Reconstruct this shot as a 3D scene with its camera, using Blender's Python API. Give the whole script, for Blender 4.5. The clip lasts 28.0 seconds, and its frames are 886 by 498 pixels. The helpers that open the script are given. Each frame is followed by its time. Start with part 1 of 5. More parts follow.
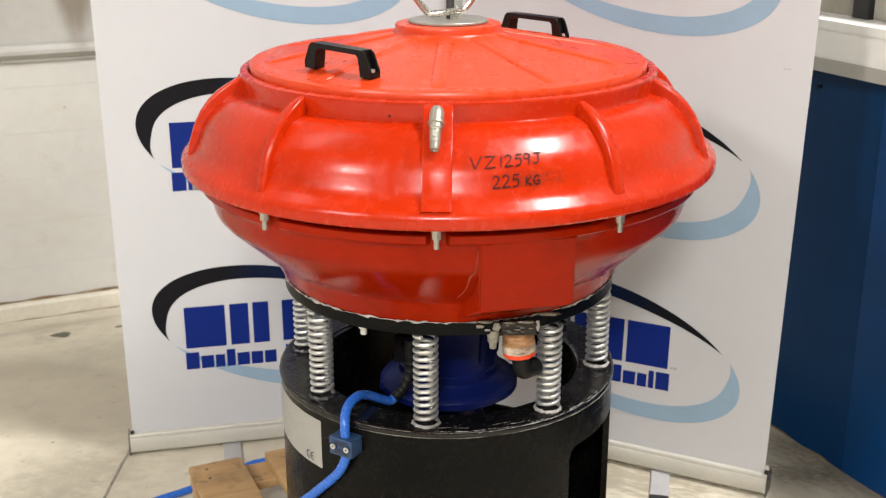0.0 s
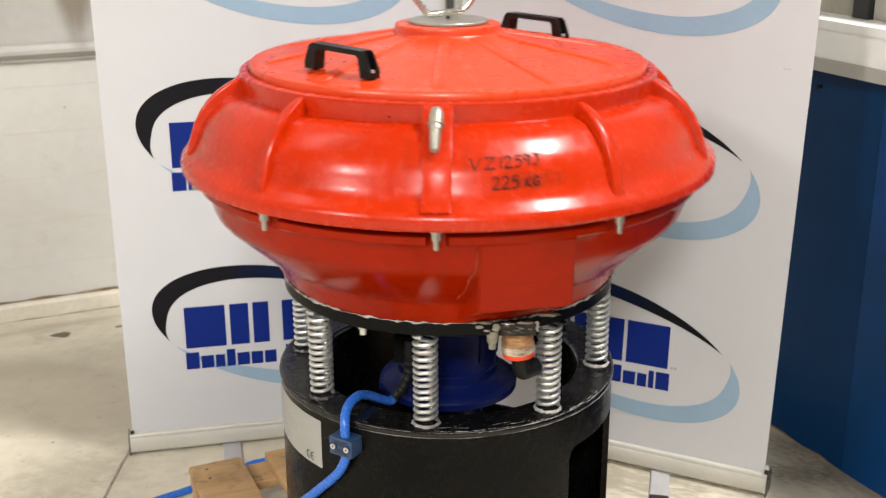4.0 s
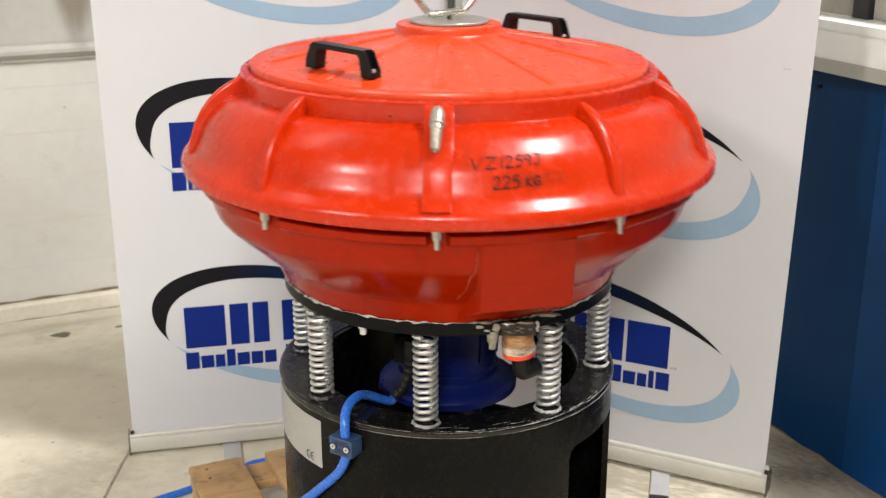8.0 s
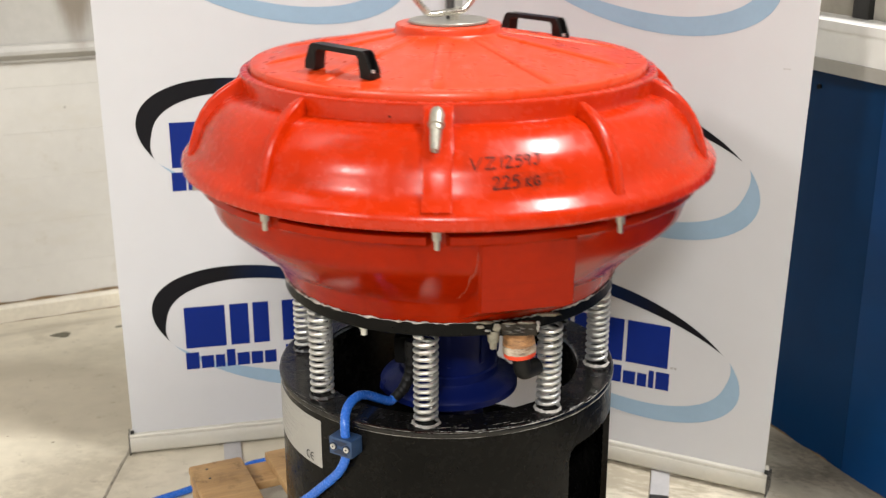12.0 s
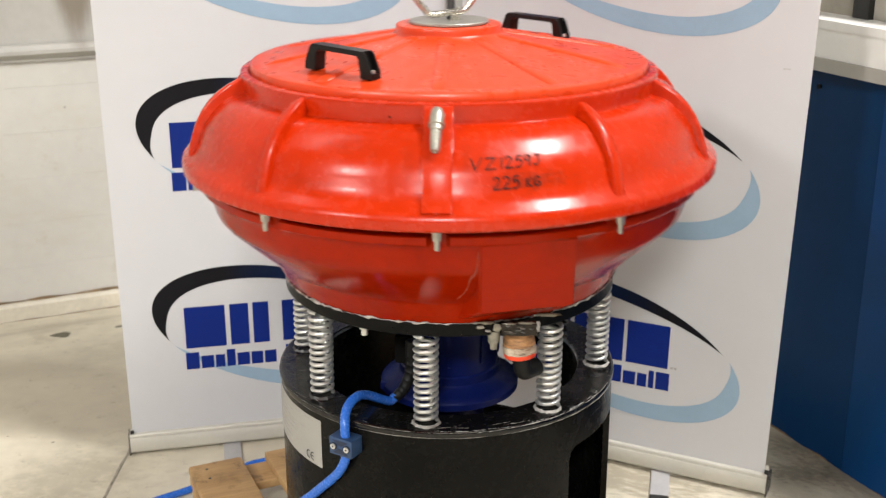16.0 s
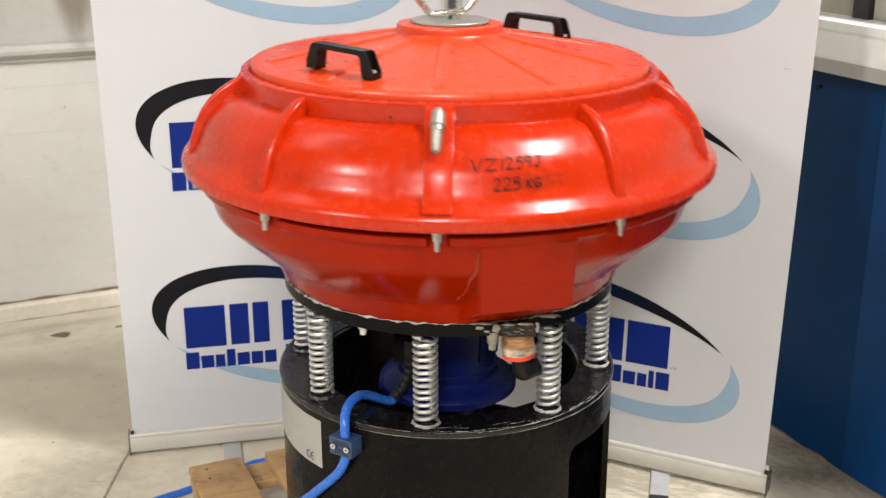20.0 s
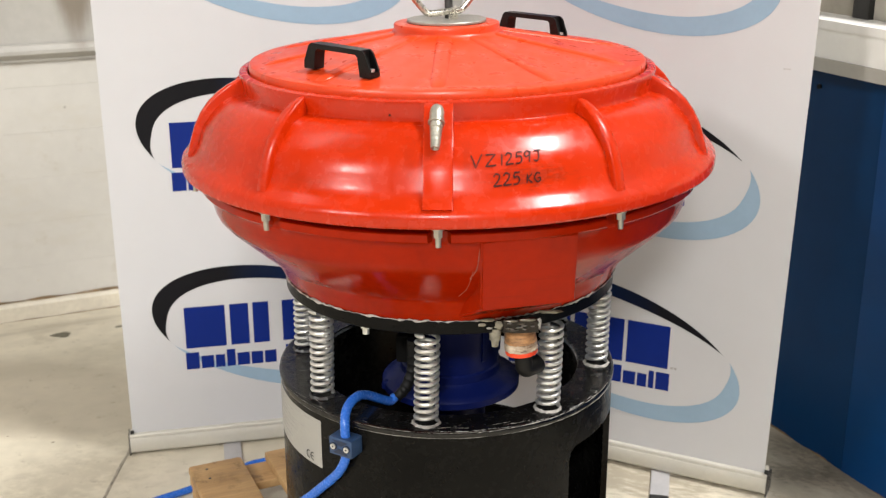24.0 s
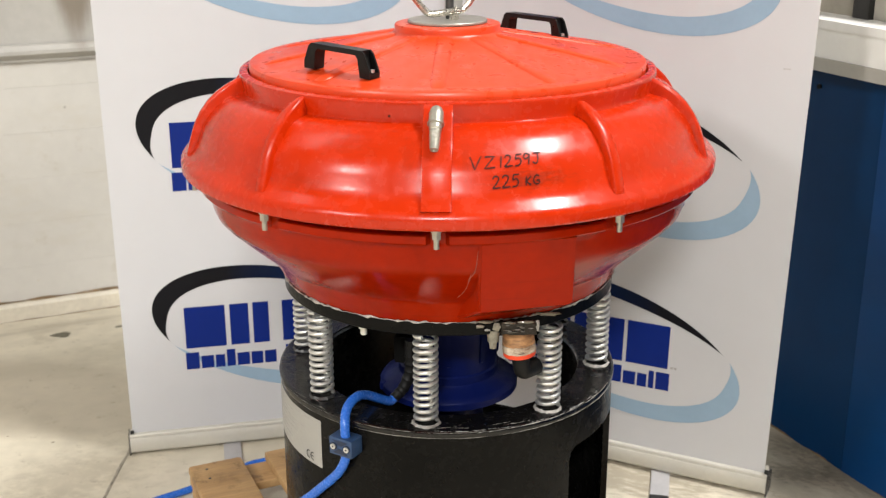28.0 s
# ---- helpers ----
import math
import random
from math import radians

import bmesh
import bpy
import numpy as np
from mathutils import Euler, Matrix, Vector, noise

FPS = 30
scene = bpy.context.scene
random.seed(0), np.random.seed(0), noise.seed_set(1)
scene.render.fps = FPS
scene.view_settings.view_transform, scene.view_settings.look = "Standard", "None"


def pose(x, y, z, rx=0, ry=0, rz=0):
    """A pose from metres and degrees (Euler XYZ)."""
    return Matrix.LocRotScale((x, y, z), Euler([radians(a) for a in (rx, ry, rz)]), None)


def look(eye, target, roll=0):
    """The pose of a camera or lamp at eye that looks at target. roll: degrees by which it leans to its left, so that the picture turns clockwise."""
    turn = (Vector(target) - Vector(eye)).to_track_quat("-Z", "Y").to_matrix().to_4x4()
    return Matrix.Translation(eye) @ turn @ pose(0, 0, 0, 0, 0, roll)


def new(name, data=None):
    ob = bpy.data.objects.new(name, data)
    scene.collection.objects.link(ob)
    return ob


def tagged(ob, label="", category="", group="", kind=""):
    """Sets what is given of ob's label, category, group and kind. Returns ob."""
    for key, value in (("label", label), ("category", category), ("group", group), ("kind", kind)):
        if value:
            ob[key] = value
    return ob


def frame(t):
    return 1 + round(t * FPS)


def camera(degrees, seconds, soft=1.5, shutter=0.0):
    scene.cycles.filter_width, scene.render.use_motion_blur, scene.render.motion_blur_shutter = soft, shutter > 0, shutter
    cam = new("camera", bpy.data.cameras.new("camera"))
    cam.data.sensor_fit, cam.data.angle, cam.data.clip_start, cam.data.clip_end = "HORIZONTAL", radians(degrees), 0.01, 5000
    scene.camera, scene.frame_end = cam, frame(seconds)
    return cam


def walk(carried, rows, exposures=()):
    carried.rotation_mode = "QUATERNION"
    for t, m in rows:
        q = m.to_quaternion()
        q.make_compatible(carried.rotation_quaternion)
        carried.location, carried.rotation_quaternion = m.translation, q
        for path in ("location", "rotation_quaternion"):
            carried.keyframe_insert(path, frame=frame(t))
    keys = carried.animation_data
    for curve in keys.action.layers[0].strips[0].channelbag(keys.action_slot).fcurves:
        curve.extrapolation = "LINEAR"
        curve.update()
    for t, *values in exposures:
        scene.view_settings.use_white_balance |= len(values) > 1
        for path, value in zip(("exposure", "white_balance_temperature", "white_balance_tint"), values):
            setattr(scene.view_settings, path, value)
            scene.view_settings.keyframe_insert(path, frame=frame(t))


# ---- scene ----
EYE = Vector((-0.0103, -2.14, 1.47))
VIEW = Vector((0.0, math.cos(radians(18.4)), -math.sin(radians(18.4))))
cam = camera(42.2, 28.0, soft=1.25, shutter=0.6)
cam.data.dof.use_dof = True
cam.data.dof.focus_distance = 2.0
cam.data.dof.aperture_fstop = 6.3
walk(cam, [(0.0, look(EYE, EYE + VIEW, -0.15)), (28.0, look(EYE, EYE + VIEW, -0.15))],
     exposures=[(0.0, 0.03), (28.0, 0.03)])

# ---- light: a closed workshop hall under ceiling lamps ----
world = bpy.data.worlds.new("hall_air")
world.use_nodes = True
world.node_tree.nodes["Background"].inputs[0].default_value = (0.9, 0.95, 1.0, 1)
world.node_tree.nodes["Background"].inputs[1].default_value = 0.05
scene.world = world

# room axes: E1 runs along the back wall, E2 from it towards the viewer's side
TURN = 24.1
E1 = Vector((math.cos(radians(TURN)), math.sin(radians(TURN)), 0))
E2 = Vector((math.sin(radians(TURN)), -math.cos(radians(TURN)), 0))
WALL0 = Vector((-1.528, 1.513, 0))
BLUE0 = Vector((0.906, 0.751, 0))
CORNER = WALL0 + E1 * ((BLUE0 - WALL0).dot(E1))
CEIL = 6.2


def room(a, b, z):
    """A point a metres along the back wall from the corner (to the open hall), b metres out from it, z up."""
    return CORNER - E1 * a + E2 * b + Vector((0, 0, z))


# where the lamps hang, with their length, width and power
# the third lamp is added only to brighten the left wall
LAMPS = [(Vector((2.86, -1.12, 0)), 0.8, 1.6, 500), (Vector((-6.43, -6.27, 0)), 2.0, 0.96, 640), (Vector((-3.7, 0.48, 0)), 2.9, 1.45, 20), (Vector((-0.64, -8.68, 0)), 2.25, 0.96, 990)]
for at, long, wide, watts in LAMPS:
    lamp = bpy.data.lights.new("ceiling_lamp_light", "AREA")
    lamp.shape, lamp.size, lamp.size_y = "RECTANGLE", long, wide
    lamp.energy, lamp.color = watts, (1.0, 0.975, 0.945)
    ob = new("ceiling_lamp_light", lamp)
    ob.matrix_world = Matrix.Translation(at + Vector((0, 0, CEIL - 0.12))) @ pose(0, 0, 0, 0, 0, TURN)


# ---- materials ----
def mat(name, colour, rough=0.5, metal=0.0, vary=0.15, scale=8.0, bump=0.0, bump_scale=60.0, coat=0.0, tint=None, streak=(1, 1, 1), rough_vary=0.1, bump_streak=None, gloss=0.5, grain=None):
    """A surface whose colour and gloss vary at two scales, with fine relief."""
    m = bpy.data.materials.new(name)
    m.use_nodes = True
    nt = m.node_tree
    bsdf = nt.nodes["Principled BSDF"]
    co = nt.nodes.new("ShaderNodeTexCoord")
    mp = nt.nodes.new("ShaderNodeMapping")
    mp.inputs["Scale"].default_value = streak
    if grain is not None:
        mp.vector_type = "TEXTURE"
        mp.inputs["Rotation"].default_value = (0, 0, grain)
    nt.links.new(co.outputs["Object"], mp.inputs[0])
    n1 = nt.nodes.new("ShaderNodeTexNoise")
    n1.inputs["Scale"].default_value, n1.inputs["Detail"].default_value = scale, 5
    n2 = nt.nodes.new("ShaderNodeTexNoise")
    n2.inputs["Scale"].default_value, n2.inputs["Detail"].default_value = scale * 9, 3
    for n in (n1, n2):
        nt.links.new(mp.outputs[0], n.inputs["Vector"])
    both = nt.nodes.new("ShaderNodeMath")
    both.operation = "MULTIPLY_ADD"
    both.inputs[1].default_value = 0.65
    nt.links.new(n1.outputs["Fac"], both.inputs[0])
    half = nt.nodes.new("ShaderNodeMath")
    half.operation = "MULTIPLY"
    half.inputs[1].default_value = 0.35
    nt.links.new(n2.outputs["Fac"], half.inputs[0])
    nt.links.new(half.outputs[0], both.inputs[2])
    ramp = nt.nodes.new("ShaderNodeValToRGB")
    dark = tint or tuple(c * (1 - vary) for c in colour)
    light = tuple(min(1, c * (1 + vary * 0.6)) for c in colour)
    ramp.color_ramp.elements[0].position, ramp.color_ramp.elements[0].color = 0.34, (*dark, 1)
    ramp.color_ramp.elements[1].position, ramp.color_ramp.elements[1].color = 0.66, (*light, 1)
    nt.links.new(both.outputs[0], ramp.inputs[0])
    nt.links.new(ramp.outputs[0], bsdf.inputs["Base Color"])
    rr = nt.nodes.new("ShaderNodeMapRange")
    rr.inputs["From Min"].default_value, rr.inputs["From Max"].default_value = 0.3, 0.7
    rr.inputs["To Min"].default_value, rr.inputs["To Max"].default_value = max(0.02, rough - rough_vary), min(1, rough + rough_vary)
    nt.links.new(n2.outputs["Fac"], rr.inputs["Value"])
    nt.links.new(rr.outputs[0], bsdf.inputs["Roughness"])
    bsdf.inputs["Metallic"].default_value = metal
    bsdf.inputs["Specular IOR Level"].default_value = gloss
    bsdf.inputs["Coat Weight"].default_value = coat
    bsdf.inputs["Coat Roughness"].default_value = 0.12
    if bump:
        n3 = nt.nodes.new("ShaderNodeTexNoise")
        n3.inputs["Scale"].default_value, n3.inputs["Detail"].default_value = bump_scale, 4
        mp3 = nt.nodes.new("ShaderNodeMapping")
        mp3.inputs["Scale"].default_value = bump_streak or streak
        nt.links.new(co.outputs["Object"], mp3.inputs[0])
        nt.links.new(mp3.outputs[0], n3.inputs["Vector"])
        bp = nt.nodes.new("ShaderNodeBump")
        bp.inputs["Strength"].default_value, bp.inputs["Distance"].default_value = bump, 0.004
        nt.links.new(n3.outputs["Fac"], bp.inputs["Height"])
        nt.links.new(bp.outputs[0], bsdf.inputs["Normal"])
    return m


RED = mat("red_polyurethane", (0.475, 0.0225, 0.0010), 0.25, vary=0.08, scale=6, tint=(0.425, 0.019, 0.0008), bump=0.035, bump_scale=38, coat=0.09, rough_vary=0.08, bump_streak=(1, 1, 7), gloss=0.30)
# darker copy of the cover's red, shade under the rim put into the colour
SHADED_PAN_RED = mat("glossy_shaded_red_polyurethane", (0.308, 0.0126, 0.0004), 0.15, vary=0.14, scale=6, tint=(0.242, 0.0096, 0.0003), bump=0.04, bump_scale=9, rough_vary=0.03, bump_streak=(1, 1, 8), gloss=0.11)
# the lid's paler red holds the lamp light that falls on its top
LIT_LID_RED = mat("lit_red_lid_polyurethane", (0.62, 0.048, 0.007), 0.33, vary=0.08, scale=4, bump=0.05, bump_scale=9)
BLACK = mat("black_plastic_drum", (0.0042, 0.004, 0.0036), 0.24, vary=0.4, gloss=0.10, scale=7, bump=0.06, bump_scale=25)
RING_BLACK = mat("polished_black_plastic", (0.0055, 0.0052, 0.005), 0.22, vary=0.4, gloss=0.42, scale=7, bump=0.05, bump_scale=25)
BLACK_PAINT = mat("black_painted_plate", (0.0035, 0.0035, 0.0034), 0.36, gloss=0.10, vary=0.4, scale=14, bump=0.2)
HANDLE_BLACK = mat("black_nylon", (0.0048, 0.0046, 0.0046), 0.36, gloss=0.24, vary=0.3, scale=30, bump=0.1, bump_scale=200)
DEEP = mat("deep_black", (0.003, 0.003, 0.003), 0.8, vary=0.1, scale=30, gloss=0.1)
RUBBER = mat("black_rubber", (0.006, 0.006, 0.006), 0.5, vary=0.3, scale=30, gloss=0.22)
ZINC = mat("zinc_plated_steel", (0.70, 0.70, 0.68), 0.40, 0.86, vary=0.18, scale=30)
STEEL = mat("stainless_steel", (0.56, 0.53, 0.47), 0.30, 0.95, vary=0.15, scale=20)
DULL = mat("dull_worn_steel", (0.44, 0.42, 0.36), 0.40, 0.75, vary=0.25, scale=60, bump=0.2, bump_scale=200)
WASHER = mat("dull_steel_washer", (0.38, 0.365, 0.325), 0.42, 0.6, vary=0.25, scale=20)
DARK_STEEL = mat("dark_steel", (0.10, 0.10, 0.10), 0.45, 0.8, vary=0.3, scale=40)
MOTOR_BLUE = mat("blue_motor_enamel", (0.0014, 0.0062, 0.070), 0.46, vary=0.10, scale=9, bump=0.04, bump_scale=40, gloss=0.22)
CABLE_BLUE = mat("blue_cable_sheath", (0.028, 0.145, 0.60), 0.24, vary=0.12, scale=25)
CLAMP_SHADED = mat("shaded_slate_nylon", (0.009, 0.020, 0.052), 0.5, vary=0.2, scale=40)
CLAMP_BLUE = mat("slate_blue_nylon", (0.026, 0.060, 0.14), 0.42, vary=0.2, scale=40)
SEALANT = mat("white_sealant", (0.40, 0.38, 0.35), 0.5, vary=0.6, scale=60, bump=0.5, bump_scale=120)
SCRAPE = mat("scraped_plastic", (0.30, 0.285, 0.26), 0.6, vary=0.6, scale=60)
BRIGHT_SCRAPE = mat("bright_scraped_plastic", (0.50, 0.49, 0.47), 0.45, vary=0.5, scale=70)
PALE_RUN = mat("pale_pink_adhesive", (0.27, 0.075, 0.045), 0.4, vary=0.4, scale=60)
SMEARED = mat("smeared_dark_resin", (0.030, 0.024, 0.018), 0.22, vary=0.6, scale=40, bump=0.2, bump_scale=60, tint=(0.005, 0.004, 0.0035), gloss=0.2)
CLEAR_GLUE = mat("yellowed_resin", (0.22, 0.205, 0.16), 0.14, vary=0.4, scale=70, bump=0.4, bump_scale=120)
TAPE = mat("tan_pipe_wrap", (0.42, 0.215, 0.09), 0.5, vary=0.6, scale=34, bump=0.6, bump_scale=30, tint=(0.13, 0.065, 0.03), streak=(1, 1, 4))
PLASTER = mat("smeared_pale_plaster", (0.50, 0.43, 0.34), 0.6, vary=0.6, scale=45, bump=0.5, bump_scale=80, tint=(0.20, 0.12, 0.07), streak=(1, 1, 2))
ORANGE = mat("orange_red_seal", (0.75, 0.06, 0.015), 0.4, vary=0.1, scale=20)
PAPER = mat("white_label_film", (0.35, 0.34, 0.315), 0.45, vary=0.06, scale=12)
INK = mat("black_marker_ink", (0.050, 0.011, 0.008), 0.55, vary=0.4, scale=60, gloss=0.15)
LABEL_INK = mat("black_label_ink", (0.03, 0.03, 0.03), 0.5, vary=0.2, scale=60)
GREY_PRINT = mat("grey_print", (0.36, 0.35, 0.33), 0.6, vary=0.2, scale=90)
FABRIC = mat("banner_film", (0.55, 0.553, 0.57), 0.55, vary=0.03, scale=2, bump=0.05, bump_scale=6)
NAVY = mat("navy_print", (0.004, 0.019, 0.175), 0.5, gloss=0.15, vary=0.08, scale=6)
BLACK_PRINT = mat("black_print", (0.008, 0.008, 0.010), 0.5, vary=0.2, scale=6, gloss=0.15)


def blend_print(m):
    """Black ink that runs through navy in the middle of the mark."""
    nt = m.node_tree
    co = nt.nodes.new("ShaderNodeTexCoord")
    sep = nt.nodes.new("ShaderNodeSeparateXYZ")
    nt.links.new(co.outputs["Generated"], sep.inputs[0])
    ramp = nt.nodes.new("ShaderNodeValToRGB")
    e = ramp.color_ramp.elements
    e[0].position, e[0].color = 0.30, (0.006, 0.006, 0.008, 1)
    e[1].position, e[1].color = 0.75, (0.006, 0.006, 0.009, 1)
    mid = e.new(0.55)
    mid.color = (0.004, 0.014, 0.055, 1)
    nt.links.new(sep.outputs[0], ramp.inputs[0])
    nt.links.new(ramp.outputs[0], nt.nodes["Principled BSDF"].inputs["Base Color"])


blend_print(BLACK_PRINT)
FAINT = mat("faint_grey_smudge", (0.50, 0.495, 0.495), 0.6, vary=0.2, scale=60)
SKY_PRINT = mat("light_blue_print", (0.28, 0.395, 0.51), 0.5, gloss=0.2, vary=0.06, scale=6)
ALU = mat("satin_aluminium", (0.54, 0.52, 0.46), 0.5, 0.15, vary=0.08, scale=10)
GROOVE = mat("shaded_aluminium_groove", (0.52, 0.50, 0.45), 0.5, 0.3, vary=0.2, scale=10)
GREY_FOOT = mat("dull_grey_foot", (0.46, 0.45, 0.455), 0.5, 0.2, vary=0.12, scale=12)
DARK_CAP = mat("dark_grey_end_cap", (0.07, 0.065, 0.06), 0.3, 0.3, vary=0.3, scale=20)
BLACK_CAP = mat("black_end_cap", (0.015, 0.015, 0.015), 0.5, vary=0.3, scale=20)
CONCRETE = mat("worn_concrete", (0.64, 0.585, 0.47), 0.66, vary=0.16, scale=1.7, bump=0.2, bump_scale=30, tint=(0.47, 0.43, 0.34))
WALL_PAINT = mat("white_wall_paint", (0.56, 0.542, 0.505), 0.7, vary=0.07, scale=3, bump=0.2, bump_scale=14)
# for hall walls out of view, kept dark to limit bounced light
HALL_PAINT = mat("dull_hall_paint", (0.18, 0.172, 0.16), 0.8, vary=0.2, scale=1.5)
CURB_PAINT = mat("white_kerb_paint", (0.66, 0.61, 0.51), 0.7, vary=0.15, scale=7, bump=0.4, bump_scale=25)
# ceiling out of view, dulled to limit bounced light
CEILING_PAINT = mat("ceiling_paint", (0.22, 0.22, 0.215), 0.8, vary=0.1, scale=2)
BLUE_PANEL = mat("blue_painted_steel", (0.0014, 0.029, 0.098), 0.36, gloss=0.12, vary=0.16, scale=1.2, bump=0.02, bump_scale=5, rough_vary=0.02)
BLUE_SHEET = mat("bright_blue_painted_steel", (0.0020, 0.044, 0.160), 0.36, gloss=0.12, vary=0.16, scale=1.2, bump=0.02, bump_scale=5, rough_vary=0.02)
SHADED_RAIL = mat("shaded_pale_rail", (0.40, 0.385, 0.35), 0.5, vary=0.1, scale=5)
WHITE_PANEL = mat("white_painted_board", (0.86, 0.85, 0.82), 0.5, vary=0.05, scale=4)
POST_PAINT = mat("dark_grey_post_paint", (0.022, 0.021, 0.019), 0.5, vary=0.2, scale=12)
PALE_BOARD = mat("pale_grey_board", (0.52, 0.49, 0.43), 0.6, vary=0.1, scale=4)
DUSK_PANEL = mat("brown_grey_board", (0.38, 0.35, 0.29), 0.6, vary=0.2, scale=5)
GLOW = mat("lit_diffuser", (0.8, 0.8, 0.78), 0.5)
GLOW.node_tree.nodes["Principled BSDF"].inputs["Emission Color"].default_value = (1.0, 0.975, 0.945, 1)
GLOW.node_tree.nodes["Principled BSDF"].inputs["Emission Strength"].default_value = 2.0
WOOD = mat("pallet_wood", (0.47, 0.30, 0.135), 0.68, vary=0.30, scale=4, bump=0.3, bump_scale=30, tint=(0.30, 0.17, 0.068), streak=(0.22, 1.6, 1), bump_streak=(1, 1, 1), grain=math.radians(-66.0))
WOOD_END = mat("pallet_wood_pale", (0.50, 0.32, 0.14), 0.7, vary=0.35, scale=6, bump=0.3, bump_scale=40)


JOINT_FILL = mat("grey_joint_filler", (0.36, 0.325, 0.26), 0.8, vary=0.5, scale=40)


def marked(m, marks):
    """Soft-edged marks of uneven outline laid over a paint: (centre, size, turn, colour, strength, raggedness, edge).
    """
    nt = m.node_tree
    bsdf = nt.nodes["Principled BSDF"]
    last = bsdf.inputs["Base Color"].links[0].from_socket
    co = nt.nodes.new("ShaderNodeTexCoord")
    for centre, size, turn, colour, strength, ragged, edge in marks:
        mp = nt.nodes.new("ShaderNodeMapping")
        mp.vector_type = "TEXTURE"
        mp.inputs["Location"].default_value, mp.inputs["Scale"].default_value = centre, size
        mp.inputs["Rotation"].default_value = (0, 0, math.radians(turn))
        nt.links.new(co.outputs["Object"], mp.inputs[0])
        dist = nt.nodes.new("ShaderNodeVectorMath")
        dist.operation = "LENGTH"
        nt.links.new(mp.outputs[0], dist.inputs[0])
        n = nt.nodes.new("ShaderNodeTexNoise")
        n.inputs["Scale"].default_value, n.inputs["Detail"].default_value, n.inputs["Roughness"].default_value = (1.6 if ragged < 2 else 5.0), 8, 0.65
        nt.links.new(mp.outputs[0], n.inputs["Vector"])
        sh = nt.nodes.new("ShaderNodeMath")
        sh.operation = "MULTIPLY_ADD"
        sh.inputs[1].default_value = ragged
        nt.links.new(n.outputs["Fac"], sh.inputs[0])
        nt.links.new(dist.outputs["Value"], sh.inputs[2])
        mr = nt.nodes.new("ShaderNodeMapRange")
        mr.interpolation_type = "SMOOTHSTEP"
        mr.inputs["From Min"].default_value = 1.0 + ragged * 0.5 - edge
        mr.inputs["From Max"].default_value = 1.0 + ragged * 0.5
        mr.inputs["To Min"].default_value, mr.inputs["To Max"].default_value = strength, 0.0
        nt.links.new(sh.outputs[0], mr.inputs["Value"])
        mx = nt.nodes.new("ShaderNodeMix")
        mx.data_type = "RGBA"
        nt.links.new(mr.outputs[0], mx.inputs["Factor"])
        nt.links.new(last, mx.inputs["A"])
        mx.inputs["B"].default_value = (*colour, 1)
        last = mx.outputs["Result"]
    nt.links.new(last, bsdf.inputs["Base Color"])


def speckled(m, scale, low, colour, strength, stretch=None):
    """Fine irregular grit scattered over the whole surface."""
    nt = m.node_tree
    bsdf = nt.nodes["Principled BSDF"]
    last = bsdf.inputs["Base Color"].links[0].from_socket
    co = nt.nodes.new("ShaderNodeTexCoord")
    n = nt.nodes.new("ShaderNodeTexNoise")
    n.inputs["Scale"].default_value, n.inputs["Detail"].default_value, n.inputs["Roughness"].default_value = scale, 9, 0.7
    mp = nt.nodes.new("ShaderNodeMapping")
    mp.inputs["Scale"].default_value = stretch or (1, 1, 1)
    nt.links.new(co.outputs["Object"], mp.inputs[0])
    nt.links.new(mp.outputs[0], n.inputs["Vector"])
    mr = nt.nodes.new("ShaderNodeMapRange")
    mr.inputs["From Min"].default_value, mr.inputs["From Max"].default_value = low, low + 0.1
    mr.inputs["To Max"].default_value = strength
    nt.links.new(n.outputs["Fac"], mr.inputs["Value"])
    mx = nt.nodes.new("ShaderNodeMix")
    mx.data_type = "RGBA"
    nt.links.new(mr.outputs[0], mx.inputs["Factor"])
    nt.links.new(last, mx.inputs["A"])
    mx.inputs["B"].default_value = (*colour, 1)
    nt.links.new(mx.outputs["Result"], bsdf.inputs["Base Color"])


speckled(RED, 4.0, 0.60, (0.26, 0.016, 0.003), 0.22, (1, 1, 34))
speckled(RED, 70.0, 0.70, (0.06, 0.008, 0.004), 0.7)
def on_bowl(r, deg, z):
    """A place on the bowl in its own space."""
    return r * math.sin(radians(deg)), -r * math.cos(radians(deg)), z - 0.72


GRIME = (0.11, 0.020, 0.010)
marked(RED, [(on_bowl(0.462, 16, 1.018), (0.085, 0.05, 0.020), 16, GRIME, 0.50, 3.6, 1.1),
             (on_bowl(0.440, 10, 1.060), (0.060, 0.05, 0.018), 10, GRIME, 0.19, 3.6, 1.1),
             (on_bowl(0.445, -8, 1.045), (0.022, 0.05, 0.045), -8, GRIME, 0.19, 3.6, 1.1),
             (on_bowl(0.445, 3.2, 1.045), (0.014, 0.05, 0.050), 3, GRIME, 0.22, 3.6, 1.1),
             (on_bowl(0.430, -22, 1.064), (0.075, 0.05, 0.022), -22, GRIME, 0.18, 3.6, 1.1),
             (on_bowl(0.470, -28, 1.004), (0.070, 0.05, 0.016), -28, GRIME, 0.19, 3.6, 1.1)])
speckled(PLASTER, 70.0, 0.53, (0.035, 0.028, 0.030), 0.85, (1, 1, 2.5))
speckled(TAPE, 45.0, 0.58, (0.10, 0.05, 0.022), 0.7, (1, 1, 0.4))
speckled(SHADED_PAN_RED, 4.0, 0.60, (0.16, 0.010, 0.003), 0.45, (1, 1, 20))
speckled(WOOD, 6.0, 0.58, (0.15, 0.085, 0.035), 0.55)
